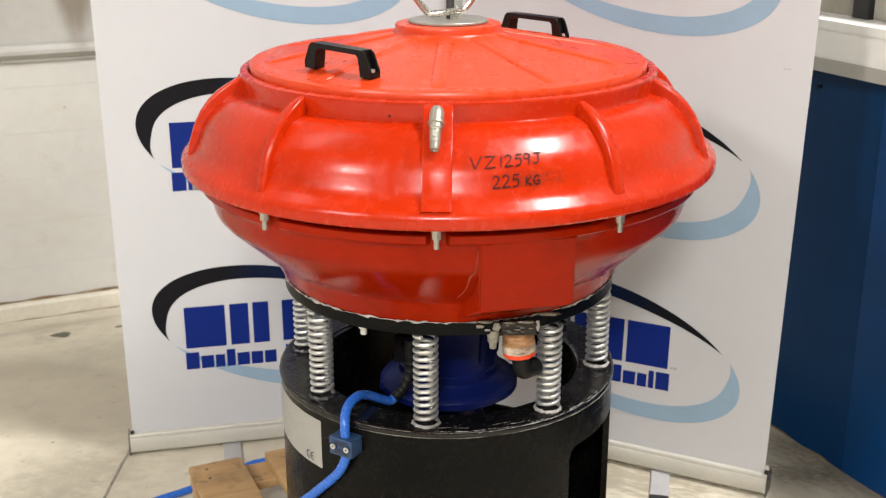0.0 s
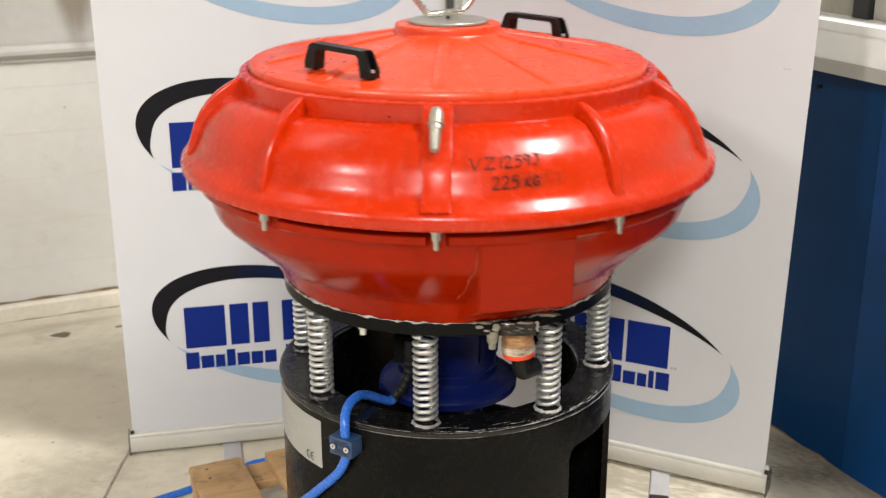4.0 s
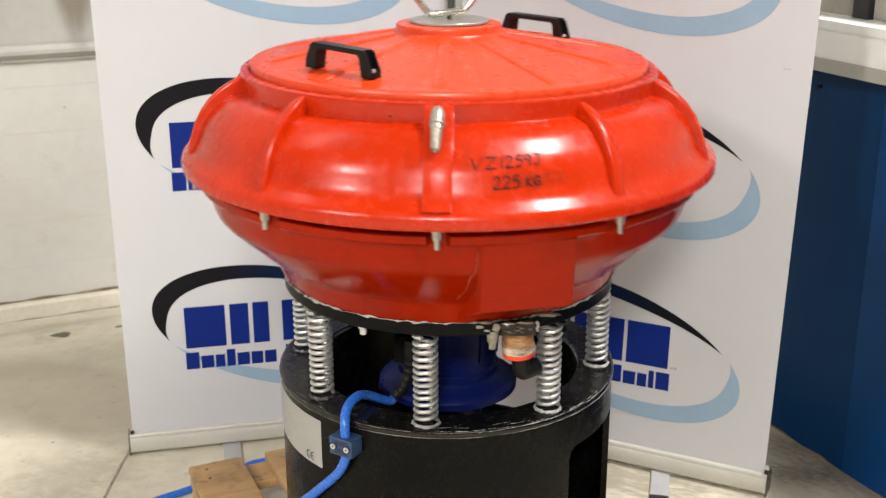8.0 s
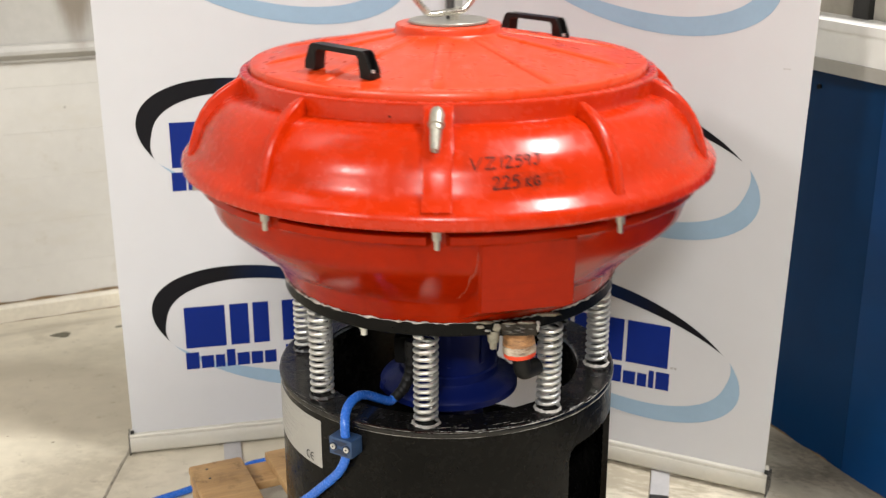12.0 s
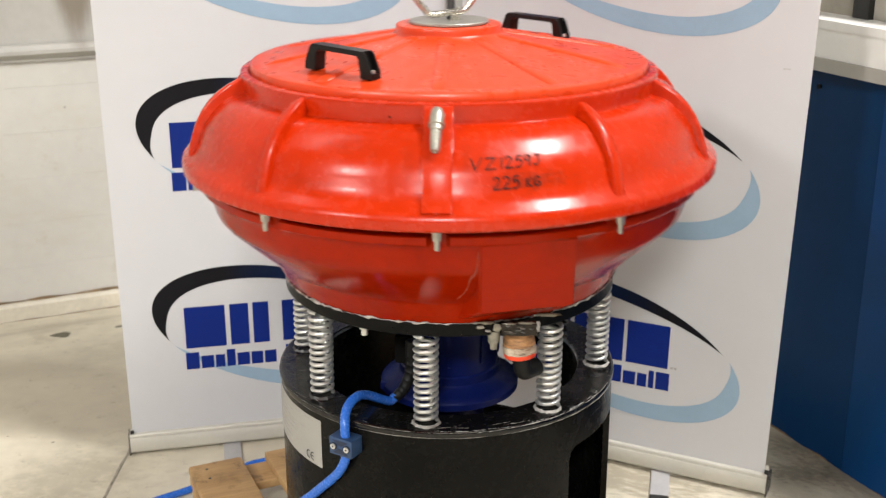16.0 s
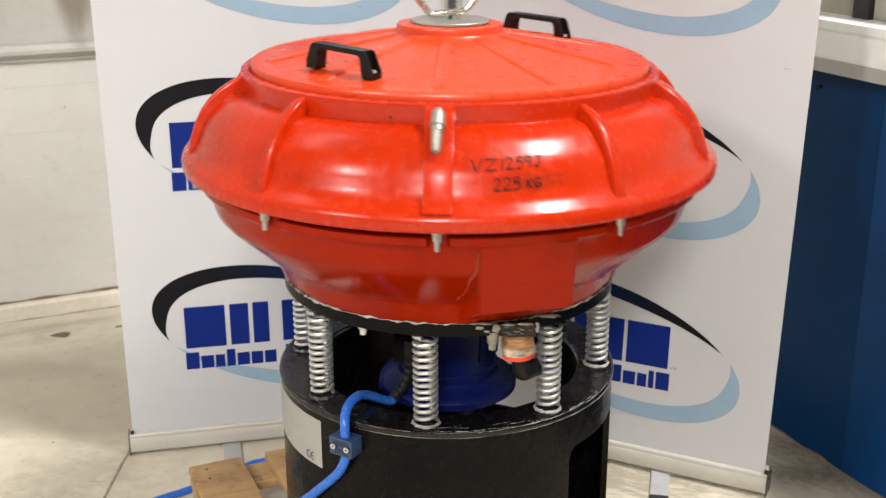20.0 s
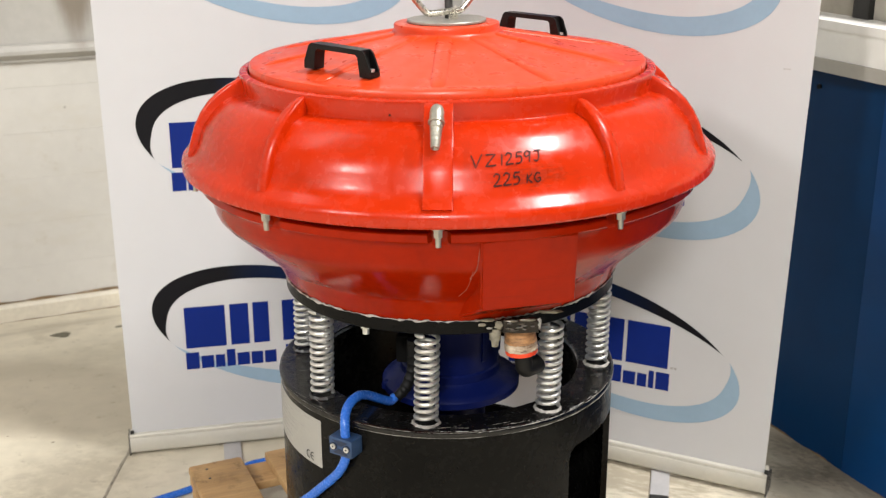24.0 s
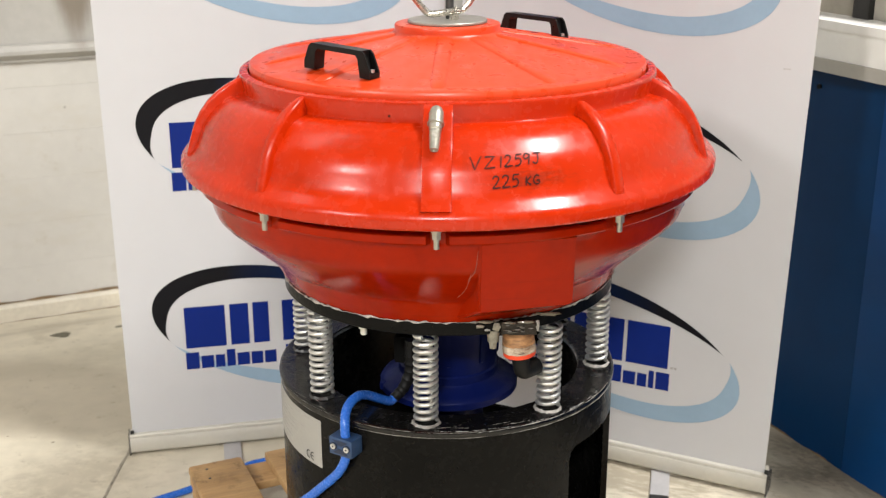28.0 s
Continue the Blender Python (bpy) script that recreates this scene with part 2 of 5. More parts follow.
speckled(WOOD, 16.0, 0.575, (0.10, 0.06, 0.03), 0.7)
# left side: a broad soft darker patch and two thin bands nearer the wall
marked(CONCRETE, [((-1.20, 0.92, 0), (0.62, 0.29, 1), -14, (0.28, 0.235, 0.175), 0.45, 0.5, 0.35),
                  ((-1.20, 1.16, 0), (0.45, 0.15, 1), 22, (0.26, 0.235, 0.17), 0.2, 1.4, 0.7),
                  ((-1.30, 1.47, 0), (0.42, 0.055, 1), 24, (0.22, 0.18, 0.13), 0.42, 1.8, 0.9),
                  # right side: a broad darker patch, then smaller ragged darker marks
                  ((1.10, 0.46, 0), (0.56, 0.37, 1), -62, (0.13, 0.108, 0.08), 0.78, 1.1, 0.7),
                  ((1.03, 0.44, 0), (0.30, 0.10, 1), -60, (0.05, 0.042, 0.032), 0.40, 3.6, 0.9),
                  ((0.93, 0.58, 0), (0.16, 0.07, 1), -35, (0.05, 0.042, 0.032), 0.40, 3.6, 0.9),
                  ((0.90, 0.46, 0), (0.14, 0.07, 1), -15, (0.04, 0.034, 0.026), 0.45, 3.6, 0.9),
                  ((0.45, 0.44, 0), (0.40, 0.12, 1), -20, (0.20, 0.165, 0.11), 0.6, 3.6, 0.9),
                  ((-0.95, 0.45, 0), (0.25, 0.16, 1), 10, (0.26, 0.22, 0.15), 0.25, 3.4, 0.9)])
speckled(CONCRETE, 22.0, 0.58, (0.24, 0.20, 0.145), 0.4)
speckled(CONCRETE, 5.0, 0.56, (0.40, 0.355, 0.27), 0.5)
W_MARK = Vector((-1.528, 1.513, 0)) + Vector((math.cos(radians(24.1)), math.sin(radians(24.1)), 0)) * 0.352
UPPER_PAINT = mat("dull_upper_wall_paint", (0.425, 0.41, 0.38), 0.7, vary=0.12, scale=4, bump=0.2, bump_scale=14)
# one soft dark upright patch above the ledge
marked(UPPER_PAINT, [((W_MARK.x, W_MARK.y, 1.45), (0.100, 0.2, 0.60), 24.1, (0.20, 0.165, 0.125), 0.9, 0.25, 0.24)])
speckled(UPPER_PAINT, 9.0, 0.59, (0.42, 0.40, 0.36), 0.5)
speckled(WALL_PAINT, 9.0, 0.59, (0.46, 0.42, 0.355), 0.6)
speckled(WALL_PAINT, 2.2, 0.55, (0.52, 0.49, 0.43), 0.5, (1, 1, 3))
speckled(CURB_PAINT, 14.0, 0.60, (0.42, 0.34, 0.24), 0.6)

# ---- building tools ----
ORIGIN = {}
Z = Vector((0, 0, 1))


def thing(name, at, label, category, group="", kind=""):
    ob = new(name)
    ob.empty_display_size = 0.05
    ob.location = at
    ORIGIN[ob.name] = Vector(at)
    return tagged(ob, label, category, group, kind)


def part(name, bm, material, parent=None, label="", at=None, smooth=True, angle=28):
    """Links a bmesh, given in the hall's own coordinates, as one mesh object under a thing or part."""
    org = Vector(at) if at is not None else (ORIGIN[parent.name] if parent else Vector((0, 0, 0)))
    bmesh.ops.recalc_face_normals(bm, faces=bm.faces)
    bmesh.ops.translate(bm, verts=bm.verts, vec=-org)
    if smooth:
        for f in bm.faces:
            f.smooth = True
        for e in bm.edges:
            if len(e.link_faces) == 2 and e.calc_face_angle(0) > radians(angle):
                e.smooth = False
    me = bpy.data.meshes.new(name)
    bm.to_mesh(me)
    bm.free()
    me.materials.append(material)
    ob = new(name, me)
    ORIGIN[ob.name] = org
    if parent:
        ob.parent = parent
        ob.location = org - ORIGIN[parent.name]
    else:
        ob.location = org
    if label:
        ob["label"] = label
    return ob


def again(ob, name, at, parent, label="", turn=0.0):
    """Another object on the same mesh, at another place."""
    o = new(name, ob.data)
    o.parent = parent
    o.location = Vector(at) - (ORIGIN[parent.name] if parent else Vector((0, 0, 0)))
    o.rotation_euler = (0, 0, turn)
    ORIGIN[o.name] = Vector(at)
    if label:
        o["label"] = label
    return o


def polar(r, deg, z=0.0):
    """deg 0 faces the viewer, positive turns to the viewer's right."""
    a = radians(deg)
    return Vector((r * math.sin(a), -r * math.cos(a), z))


def lathe(bm, profile, seg=96, a0=0.0, a1=360.0, closed=False, wob=None):
    """Turns a list of (r, z) about the upright axis; closed joins the profile's end to its start."""
    full = abs(a1 - a0) >= 360
    n = seg if full else seg + 1
    rows = []
    for i in range(n):
        deg = a0 + (a1 - a0) * i / seg
        rows.append([bm.verts.new(polar(r + (wob(deg, k)[0] if wob else 0), deg, z + (wob(deg, k)[1] if wob else 0))) for k, (r, z) in enumerate(profile)])
    m = len(profile)
    for i in range(n if full else n - 1):
        p, q = rows[i], rows[(i + 1) % n]
        for k in range(m if closed else m - 1):
            j = (k + 1) % m
            vs = [p[k], p[j], q[j], q[k]]
            if profile[k][0] < 1e-6 and profile[j][0] < 1e-6:
                continue
            bm.faces.new(vs)
    if closed and not full:
        bm.faces.new(rows[0])
        bm.faces.new(rows[-1][::-1])
    bmesh.ops.remove_doubles(bm, verts=[v for v in bm.verts if math.hypot(v.co.x, v.co.y) < 1e-5], dist=1e-4)
    return bm


def box(bm, centre, size, turn=0.0, bevel=0.0, m=None):
    mm = (m or Matrix.Translation(centre) @ pose(0, 0, 0, 0, 0, turn)) @ Matrix.Diagonal((*size, 1))
    vs = bmesh.ops.create_cube(bm, size=1.0, matrix=mm)["verts"]
    if bevel:
        es = list({e for v in vs for e in v.link_edges})
        bmesh.ops.bevel(bm, geom=es, offset=bevel, segments=2, profile=0.6, affect="EDGES")
    return bm


def rod(bm, p, q, r, seg=20, r2=None):
    p, q = Vector(p), Vector(q)
    d = q - p
    m = Matrix.Translation((p + q) / 2) @ d.to_track_quat("Z", "Y").to_matrix().to_4x4()
    bmesh.ops.create_cone(bm, cap_ends=True, segments=seg, radius1=r, radius2=r if r2 is None else r2, depth=d.length, matrix=m)
    return bm


def smooth_path(points, steps=10):
    """A Catmull-Rom line through the points."""
    p = [Vector(v) for v in points]
    p = [p[0] * 2 - p[1]] + p + [p[-1] * 2 - p[-2]]
    out = []
    for i in range(1, len(p) - 2):
        for s in range(steps):
            t = s / steps
            out.append(0.5 * ((2 * p[i]) + (p[i + 1] - p[i - 1]) * t + (2 * p[i - 1] - 5 * p[i] + 4 * p[i + 1] - p[i + 2]) * t * t
                              + (3 * p[i] - p[i - 1] - 3 * p[i + 1] + p[i + 2]) * t ** 3))
    return out + [p[-2]]


def tube(bm, path, r, seg=12, cap=True):
    path = [Vector(v) for v in path]
    rings, up = [], None
    for i, v in enumerate(path):
        d = (path[min(i + 1, len(path) - 1)] - path[max(i - 1, 0)]).normalized()
        if up is None:
            up = d.orthogonal().normalized()
        up = (up - d * up.dot(d)).normalized()
        side = d.cross(up)
        rings.append([bm.verts.new(v + (up * math.cos(2 * math.pi * k / seg) + side * math.sin(2 * math.pi * k / seg)) * (r(i) if callable(r) else r)) for k in range(seg)])
    for a, b in zip(rings, rings[1:]):
        for k in range(seg):
            bm.faces.new((a[k], a[(k + 1) % seg], b[(k + 1) % seg], b[k]))
    if cap:
        bm.faces.new(rings[0][::-1])
        bm.faces.new(rings[-1])
    return bm


def prism(bm, outline, depth_vec):
    """A flat outline pushed out along depth_vec."""
    a = [bm.verts.new(v) for v in outline]
    b = [bm.verts.new(Vector(v) + depth_vec) for v in outline]
    n = len(a)
    bm.faces.new(a[::-1])
    bm.faces.new(b)
    for i in range(n):
        bm.faces.new((a[i], a[(i + 1) % n], b[(i + 1) % n], b[i]))
    return bm


def structure(ob, label="", category=""):
    return tagged(ob, label, category, kind="structure")


# ---- hall: floor, walls, partition, ceiling ----
ROOM_A, ROOM_B, BEYOND = 11.5, 12.0, 3.0


def slab(name, pts, depth, material, label, category):
    return structure(part(name, prism(bmesh.new(), pts, depth), material, None, smooth=False), label, category)


def hall():
    out = 0.35
    pts = [room(-BEYOND - out, -out, 0), room(ROOM_A + out, -out, 0), room(ROOM_A + out, ROOM_B + out, 0), room(-BEYOND - out, ROOM_B + out, 0)]
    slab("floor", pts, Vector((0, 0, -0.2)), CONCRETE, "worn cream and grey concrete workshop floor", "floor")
    slab("ceiling", [p + Z * CEIL for p in pts], Vector((0, 0, 0.15)), CEILING_PAINT, "plain dull ceiling, out of view", "ceiling")
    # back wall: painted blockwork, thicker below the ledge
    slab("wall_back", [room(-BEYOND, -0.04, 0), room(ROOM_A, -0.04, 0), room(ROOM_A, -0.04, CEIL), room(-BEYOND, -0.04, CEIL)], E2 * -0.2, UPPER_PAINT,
         "white painted blockwork wall with a soft dark patch", "wall")
    slab("wall_left", [room(ROOM_A, -0.2, 0), room(ROOM_A, ROOM_B, 0), room(ROOM_A, ROOM_B, CEIL), room(ROOM_A, -0.2, CEIL)], E1 * -0.2, HALL_PAINT,
         "plain dull wall, out of view", "wall")
    slab("wall_front", [room(-BEYOND, ROOM_B, 0), room(ROOM_A, ROOM_B, 0), room(ROOM_A, ROOM_B, CEIL), room(-BEYOND, ROOM_B, CEIL)], E2 * 0.2, HALL_PAINT,
         "plain dull wall, out of view", "wall")


def far_wall():
    # added wall out of view, closes the hall beyond the partition
    slab("wall_far", [room(-BEYOND, -0.2, 0), room(-BEYOND, ROOM_B + 0.2, 0), room(-BEYOND, ROOM_B + 0.2, CEIL), room(-BEYOND, -0.2, CEIL)], E1 * 0.2, HALL_PAINT,
         "plain dull wall, out of view", "wall")


def back_wall_face():
    """Courses of painted blocks below the ledge, the ledge and the kerb at the floor."""
    rng = random.Random(5)
    wall = bpy.data.objects["wall_back"]
    for row in range(6):
        tall = 0.1523 if row < 5 else 0.104
        z = 0.028 + row * 0.1525 + tall / 2
        at = room(ROOM_A / 2, -0.022 + rng.uniform(-0.0006, 0.0006), z)
        part("course", box(bmesh.new(), at, (ROOM_A, 0.036, tall), TURN, 0.0006), WALL_PAINT, wall, smooth=False)
    bm = bmesh.new()
    prism(bm, [room(0, -0.002, 0), room(0, 0.028, 0), room(0, 0.030, 0.05), room(0, 0.022, 0.058), room(0, -0.002, 0.058)], -E1 * ROOM_A)
    structure(part("baseboard", bm, CURB_PAINT, None, smooth=False), "chipped white painted kerb at the wall's foot", "skirting")
    dark = mat("brown_joint_dirt", (0.20, 0.13, 0.065), 0.8, vary=0.5, scale=18)
    for name, at, along, n, r, label in (("wall_joint", lambda s: room(s, 0.0, 0.0595), 3.2, 160, 0.0065, "dark dirty joint above the kerb"),
                                         ("floor_joint", lambda s: room(s, 0.030, 0.0004), 3.2, 160, 0.0026, "dirty joint along the kerb's foot"),
                                         ("floor_joint", lambda s: room(0.018, s, 0.0004), 3.0, 150, 0.0040, "dark dirty joint along the partition's foot")):
        bm = bmesh.new()
        tube(bm, [at(along * i / n) for i in range(n + 1)], lambda i: r * max(0.2, 0.7 + 1.3 * noise.noise(Vector((i * 0.21, r * 900, 2)))), 6)
        structure(part(name, bm, dark, None), label, "joint")
    bm = bmesh.new()
    prism(bm, [room(0, -0.035, 0.874), room(0, 0.006, 0.874), room(0, 0.006, 0.881), room(0, 0.026, 0.900), room(0, 0.026, 0.912), room(0, 0.010, 0.926), room(0, -0.035, 0.926)], -E1 * ROOM_A)
    structure(part("trim", bm, UPPER_PAINT, None, smooth=False), "white painted ledge along the wall", "ledge")


def partition():
    """Blue panelled partition with a white sill and an opening above."""
    def strip(name, a, t, z0, z1, b0, b1, material, label, category):
        pts = [room(a, b0, z0), room(a, b1, z0), room(a, b1, z1), room(a, b0, z1)]
        return slab(name, pts, E1 * t, material, label, category)
    strip("wall_right", 0.02, 0.18, 0, 0.999, -0.03, ROOM_B, BLUE_PANEL, "dark blue painted panel partition", "wall")
    strip("wall_right", 0.046, 0.2, 1.031, 1.10, -0.03, ROOM_B, WHITE_PANEL, "white board above the blue partition", "wall")
    # rail coloured grey to hold the shade on its front
    strip("window_sill", 0.052, 0.25, 0.999, 1.031, -0.03, ROOM_B, SHADED_RAIL, "pale rail on top of the partition, its shade in the grey", "sill")
    strip("window_ledge", 0.050, 0.22, 1.10, 1.121, -0.03, ROOM_B, WHITE_PANEL, "white upper rail of the partition", "rail")
    strip("wall_right", -0.06, 0.05, 1.121, 1.40, -0.03, ROOM_B, DUSK_PANEL, "brown-grey board above the rail", "wall")


hall()
far_wall()
back_wall_face()
partition()


def opening_post():
    t = (BLUE0 - CORNER).dot(E2)
    bm = box(bmesh.new(), room(-0.054, t + 0.125, 1.121 + 0.14), (0.03, 0.053, 0.28), TURN, 0.003)
    structure(part("window_post", bm, POST_PAINT, None), "dark post above the partition rail", "post")
    # lighter sheet beyond the post, and a seam between two blue sheets
    bm = box(bmesh.new(), room(-0.060, t + 0.575, 1.262), (0.016, 0.84, 0.28), TURN, 0.002)
    structure(part("window_board", bm, PALE_BOARD, None), "pale board beside the dark post", "board")
    bm = box(bmesh.new(), room(0.0205, t + 0.297 + 0.75, 0.4985), (0.004, 1.5, 0.997), TURN, 0.002)
    structure(part("wall_sheet", bm, BLUE_SHEET, None), "brighter blue painted sheet on the partition", "panel")
    bm = rod(bmesh.new(), room(0.02, t + 0.08, 0.955), room(0.026, t + 0.08, 0.955), 0.006)
    structure(part("wall_bolt", bm, BLACK_PAINT, None), "small dark bolt in the blue panel", "bolt")


opening_post()


def blot(name, at, size, flat, material, label, seed, normal):
    """A thin uneven spot of dirt lying on a surface."""
    side = Vector((0, 0, 1)) if abs(normal.z) < 0.5 else E2
    other = normal.cross(side).normalized()
    bm = bmesh.new()
    n = 28
    ring = []
    for k in range(n):
        a = 2 * math.pi * k / n
        r = 1 + 0.5 * noise.noise(Vector((math.cos(a) * 1.3, math.sin(a) * 1.3, seed))) + 0.45 * noise.noise(Vector((math.cos(a) * 4, math.sin(a) * 4, seed)))
        ring.append(at + other * math.cos(a) * size * r + side * math.sin(a) * size * flat * r + normal * 0.0004)
    prism(bm, ring, normal * 0.0012)
    structure(part(name, bm, material, None, smooth=False), label, "stain")


def stains():
    dirt = mat("dark_floor_dirt", (0.13, 0.12, 0.085), 0.7, vary=0.5, scale=30)
    speck = mat("grey_wall_dirt", (0.48, 0.45, 0.39), 0.75, vary=0.4, scale=25)
    grit = mat("brown_floor_grit", (0.27, 0.235, 0.18), 0.8, vary=0.4, scale=30)
    rng = random.Random(12)
    for x, y, r, f, k in ((-1.277, 1.388, 0.032, 0.55, 1), (-1.262, 1.372, 0.016, 0.5, 3), (-1.10, 1.46, 0.020, 0.35, 2)):
        blot("floor_stain", Vector((x, y, 0)), r, f, dirt, "dark dirt spot on the concrete floor", k, Z)
    for k in range(6):
        x, y = rng.uniform(-1.3, -0.6), rng.uniform(0.25, 1.2)
        blot("floor_stain", Vector((x, y, 0)), rng.uniform(0.002, 0.006), rng.uniform(0.2, 0.5), grit, "brown grit on the concrete floor", 80 + k, Z)
    for s, z, r, k in ((0.19, 1.005, 0.004, 1), (0.287, 0.715, 0.005, 2), (0.14, 0.125, 0.004, 3)):
        blot("wall_stain", WALL0 + E1 * s + Z * z + E2 * (-0.003 if z < 0.9 else -0.0395), r, 0.6, speck, "small grey dirt spot on the painted wall", k + 20, E2)
    # sawn joint in the slab
    bm = bmesh.new()
    p, q = Vector((-0.846, 0.60, 0.0006)), Vector((-0.842, -1.0, 0.0006))
    path = [p + (q - p) * (i / 40) + Vector((0.004 * noise.noise(Vector((i * 0.6, 0, 0))), 0, 0)) for i in range(41)]
    a = [v - Vector((0.0035, 0, 0)) for v in path] + [v + Vector((0.0035, 0, 0)) for v in reversed(path)]
    prism(bm, a, Z * 0.0008)
    structure(part("floor_joint", bm, JOINT_FILL, None, smooth=False), "dirty joint in the concrete floor", "joint")


stains()


def ceiling_lamp(at, long, wide):
    lamp = thing("ceiling_lamp", at + Z * CEIL, "white boxed ceiling lamp, lit, out of view", "lamp", "ceiling lamps")
    part("housing", box(bmesh.new(), at + Z * (CEIL - 0.055), (long + 0.12, wide + 0.12, 0.11), TURN, 0.01), WHITE_PANEL, lamp)
    part("diffuser", box(bmesh.new(), at + Z * (CEIL - 0.1125), (long, wide, 0.006), TURN, 0.002), GLOW, lamp, "lit white diffuser")


for at, long, wide, watts in LAMPS:
    ceiling_lamp(at, long, wide)


# ---- roll-up banners ----
def crescent(bm, to_wall, c, outer, inner, tilt_o, tilt_i, c2, a0, a1, ends, n=60):
    """The sickle between two tilted ellipses, from angle a0 to a1."""
    def at(cc, ax, tilt, deg):
        t, w = radians(deg), radians(tilt)
        x, y = ax[0] * math.cos(t), ax[1] * math.sin(t)
        return cc[0] + x * math.cos(w) - y * math.sin(w), cc[1] + x * math.sin(w) + y * math.cos(w)
    rows = []
    for i in range(n + 1):
        d = a0 + (a1 - a0) * i / n
        o, q = at(c, outer, tilt_o, d), at(c2, inner, tilt_i, d)
        f = i / n
        k = math.sin(math.pi / 2 * min(1.0, f / ends[0])) * math.sin(math.pi / 2 * min(1.0, (1 - f) / ends[1])) 
        q = (o[0] + (q[0] - o[0]) * k, o[1] + (q[1] - o[1]) * k)
        rows.append((bm.verts.new(to_wall(*o)), bm.verts.new(to_wall(*q))))
    for (a, b), (c3, d3) in zip(rows, rows[1:]):
        bm.faces.new((a, b, d3, c3))
    return bm


def print_patch(bm, film, u0, u1, z0, z1):
    cols = [[bm.verts.new(film(u0 + (u1 - u0) * i / 4, z0 + (z1 - z0) * k / 4, 0.0010)) for k in range(5)] for i in range(5)]
    for a, b in zip(cols, cols[1:]):
        for k in range(4):
            bm.faces.new((a[k], b[k], b[k + 1], a[k + 1]))


def banner(start, way, width, label, lean=0.0, slip=0.0):
    """Start: foot of its left edge on the floor; way: along it; slip: how far the print sits off centre on the film."""
    way = Vector(way).normalized()
    back = Vector((-way.y, way.x, 0))
    ob = thing("roll_up_banner", start + way * width / 2, label, "banner", "roll-up banners")

    def p(u, z, out=0.0):
        return start + way * (u + lean * z) - back * out + Z * z
    # cassette with rounded front
    bm = bmesh.new()
    sec = [(-0.014, 0.006), (-0.010, 0.009), (-0.003, 0.010), (0.0, 0.016), (0.0015, 0.032), (0.0, 0.046), (-0.002, 0.0515), (-0.0035, 0.053), (-0.0035, 0.0555), (-0.004, 0.057), (-0.004, 0.060), (-0.006, 0.0635), (-0.012, 0.066), (-0.035, 0.066), (-0.052, 0.058), (-0.056, 0.02), (-0.056, 0.006)]
    prism(bm, [p(-0.004, z * 0.94, o) for o, z in sec], way * (width + 0.008))
    part("cassette", bm, ALU, ob, "satin aluminium cassette", angle=20)
    bm = bmesh.new()
    prism(bm, [p(0.0, z * 0.94, o) for o, z in [(-0.0095, 0.0532), (-0.0030, 0.0532), (-0.0030, 0.0557), (-0.0095, 0.0557)]], way * width)
    part("groove", bm, GROOVE, ob, smooth=False)
    deg = math.degrees(math.atan2(way.y, way.x))
    for u, cap in ((-0.007, DARK_CAP), (width + 0.004, DARK_CAP)):
        bm = bmesh.new()
        prism(bm, [p(u, z * 0.94 + 0.002, o) for o, z in [(-0.001, 0.0), (0.001, 0.045), (-0.006, 0.064), (-0.035, 0.065), (-0.052, 0.057), (-0.0565, 0.0)]], way * 0.003)
        part("end_cap", bm, cap, ob)
        c = 0.003 if u < 0 else width + 0.001
        part("film_clip", box(bmesh.new(), p(c, 0.066, -0.008), (0.010, 0.008, 0.009), deg, 0.002), BLACK_CAP, ob)
        if u > 0:
            part("clip_screw", box(bmesh.new(), p(c, 0.079, -0.010), (0.007, 0.006, 0.012), deg, 0.002), ALU, ob)
    for u in (0.258, width - 0.257):
        c = p(u, 0.004, 0.0)
        d = Vector((-c.x, -2.14 - c.y, 0)).normalized()
        turn = math.degrees(math.atan2(d.y, d.x)) + 90
        part("foot", box(bmesh.new(), c + d * 0.03, (0.046, 0.17, 0.006), turn, 0.002), GREY_FOOT, ob)
        part("foot_tip", box(bmesh.new(), c + d * 0.125, (0.046, 0.022, 0.008), turn, 0.002), BLACK_CAP, ob)
    bm = rod(bmesh.new(), p(width / 2, 0.055, -0.04), p(width / 2, 2.08, -0.03), 0.009)
    part("pole", bm, ALU, ob)
    bm = box(bmesh.new(), p(width / 2, 2.075, -0.012), (width, 0.02, 0.03), math.degrees(math.atan2(way.y, way.x)), 0.005)
    part("top_rail", bm, ALU, ob)
    # film with a slight bow
    bm = bmesh.new()
    nu, nz = 12, 40
    film = lambda u, z, out=0.0: p(u, z, -0.012 + 0.0015 * math.sin(u * 9 + z * 2) * math.sin(math.pi * min(1, z / 2)) + out)
    grid = [[bm.verts.new(film(u_, z_)) for u_, z_ in [(0.004 + (width - 0.008) * i / nu, 0.062 + 2.01 * k / nz) for i in range(nu + 1)]] for k in range(nz + 1)]
    for k in range(nz):
        for i in range(nu):
            bm.faces.new((grid[k][i], grid[k][i + 1], grid[k + 1][i + 1], grid[k + 1][i]))
    part("film", bm, FABRIC, ob, "white printed film")
    if lean:
        bm = bmesh.new()
        print_patch(bm, film, width - 0.066, width - 0.050, 1.047, 1.0505)
        part("smudge", bm, FAINT, ob, "faint grey smudge on the film", smooth=False)
    # printed marks in rows: a dark upper sickle, a light lower one, rows of plain blocks
    for row in range(3):
        z0 = row * 0.4815
        on = lambda u, z: film(u + slip, z + z0, 0.0006)
        printed = lambda u, z, out=0.0: film(u + slip, z, out)
        bm = bmesh.new()
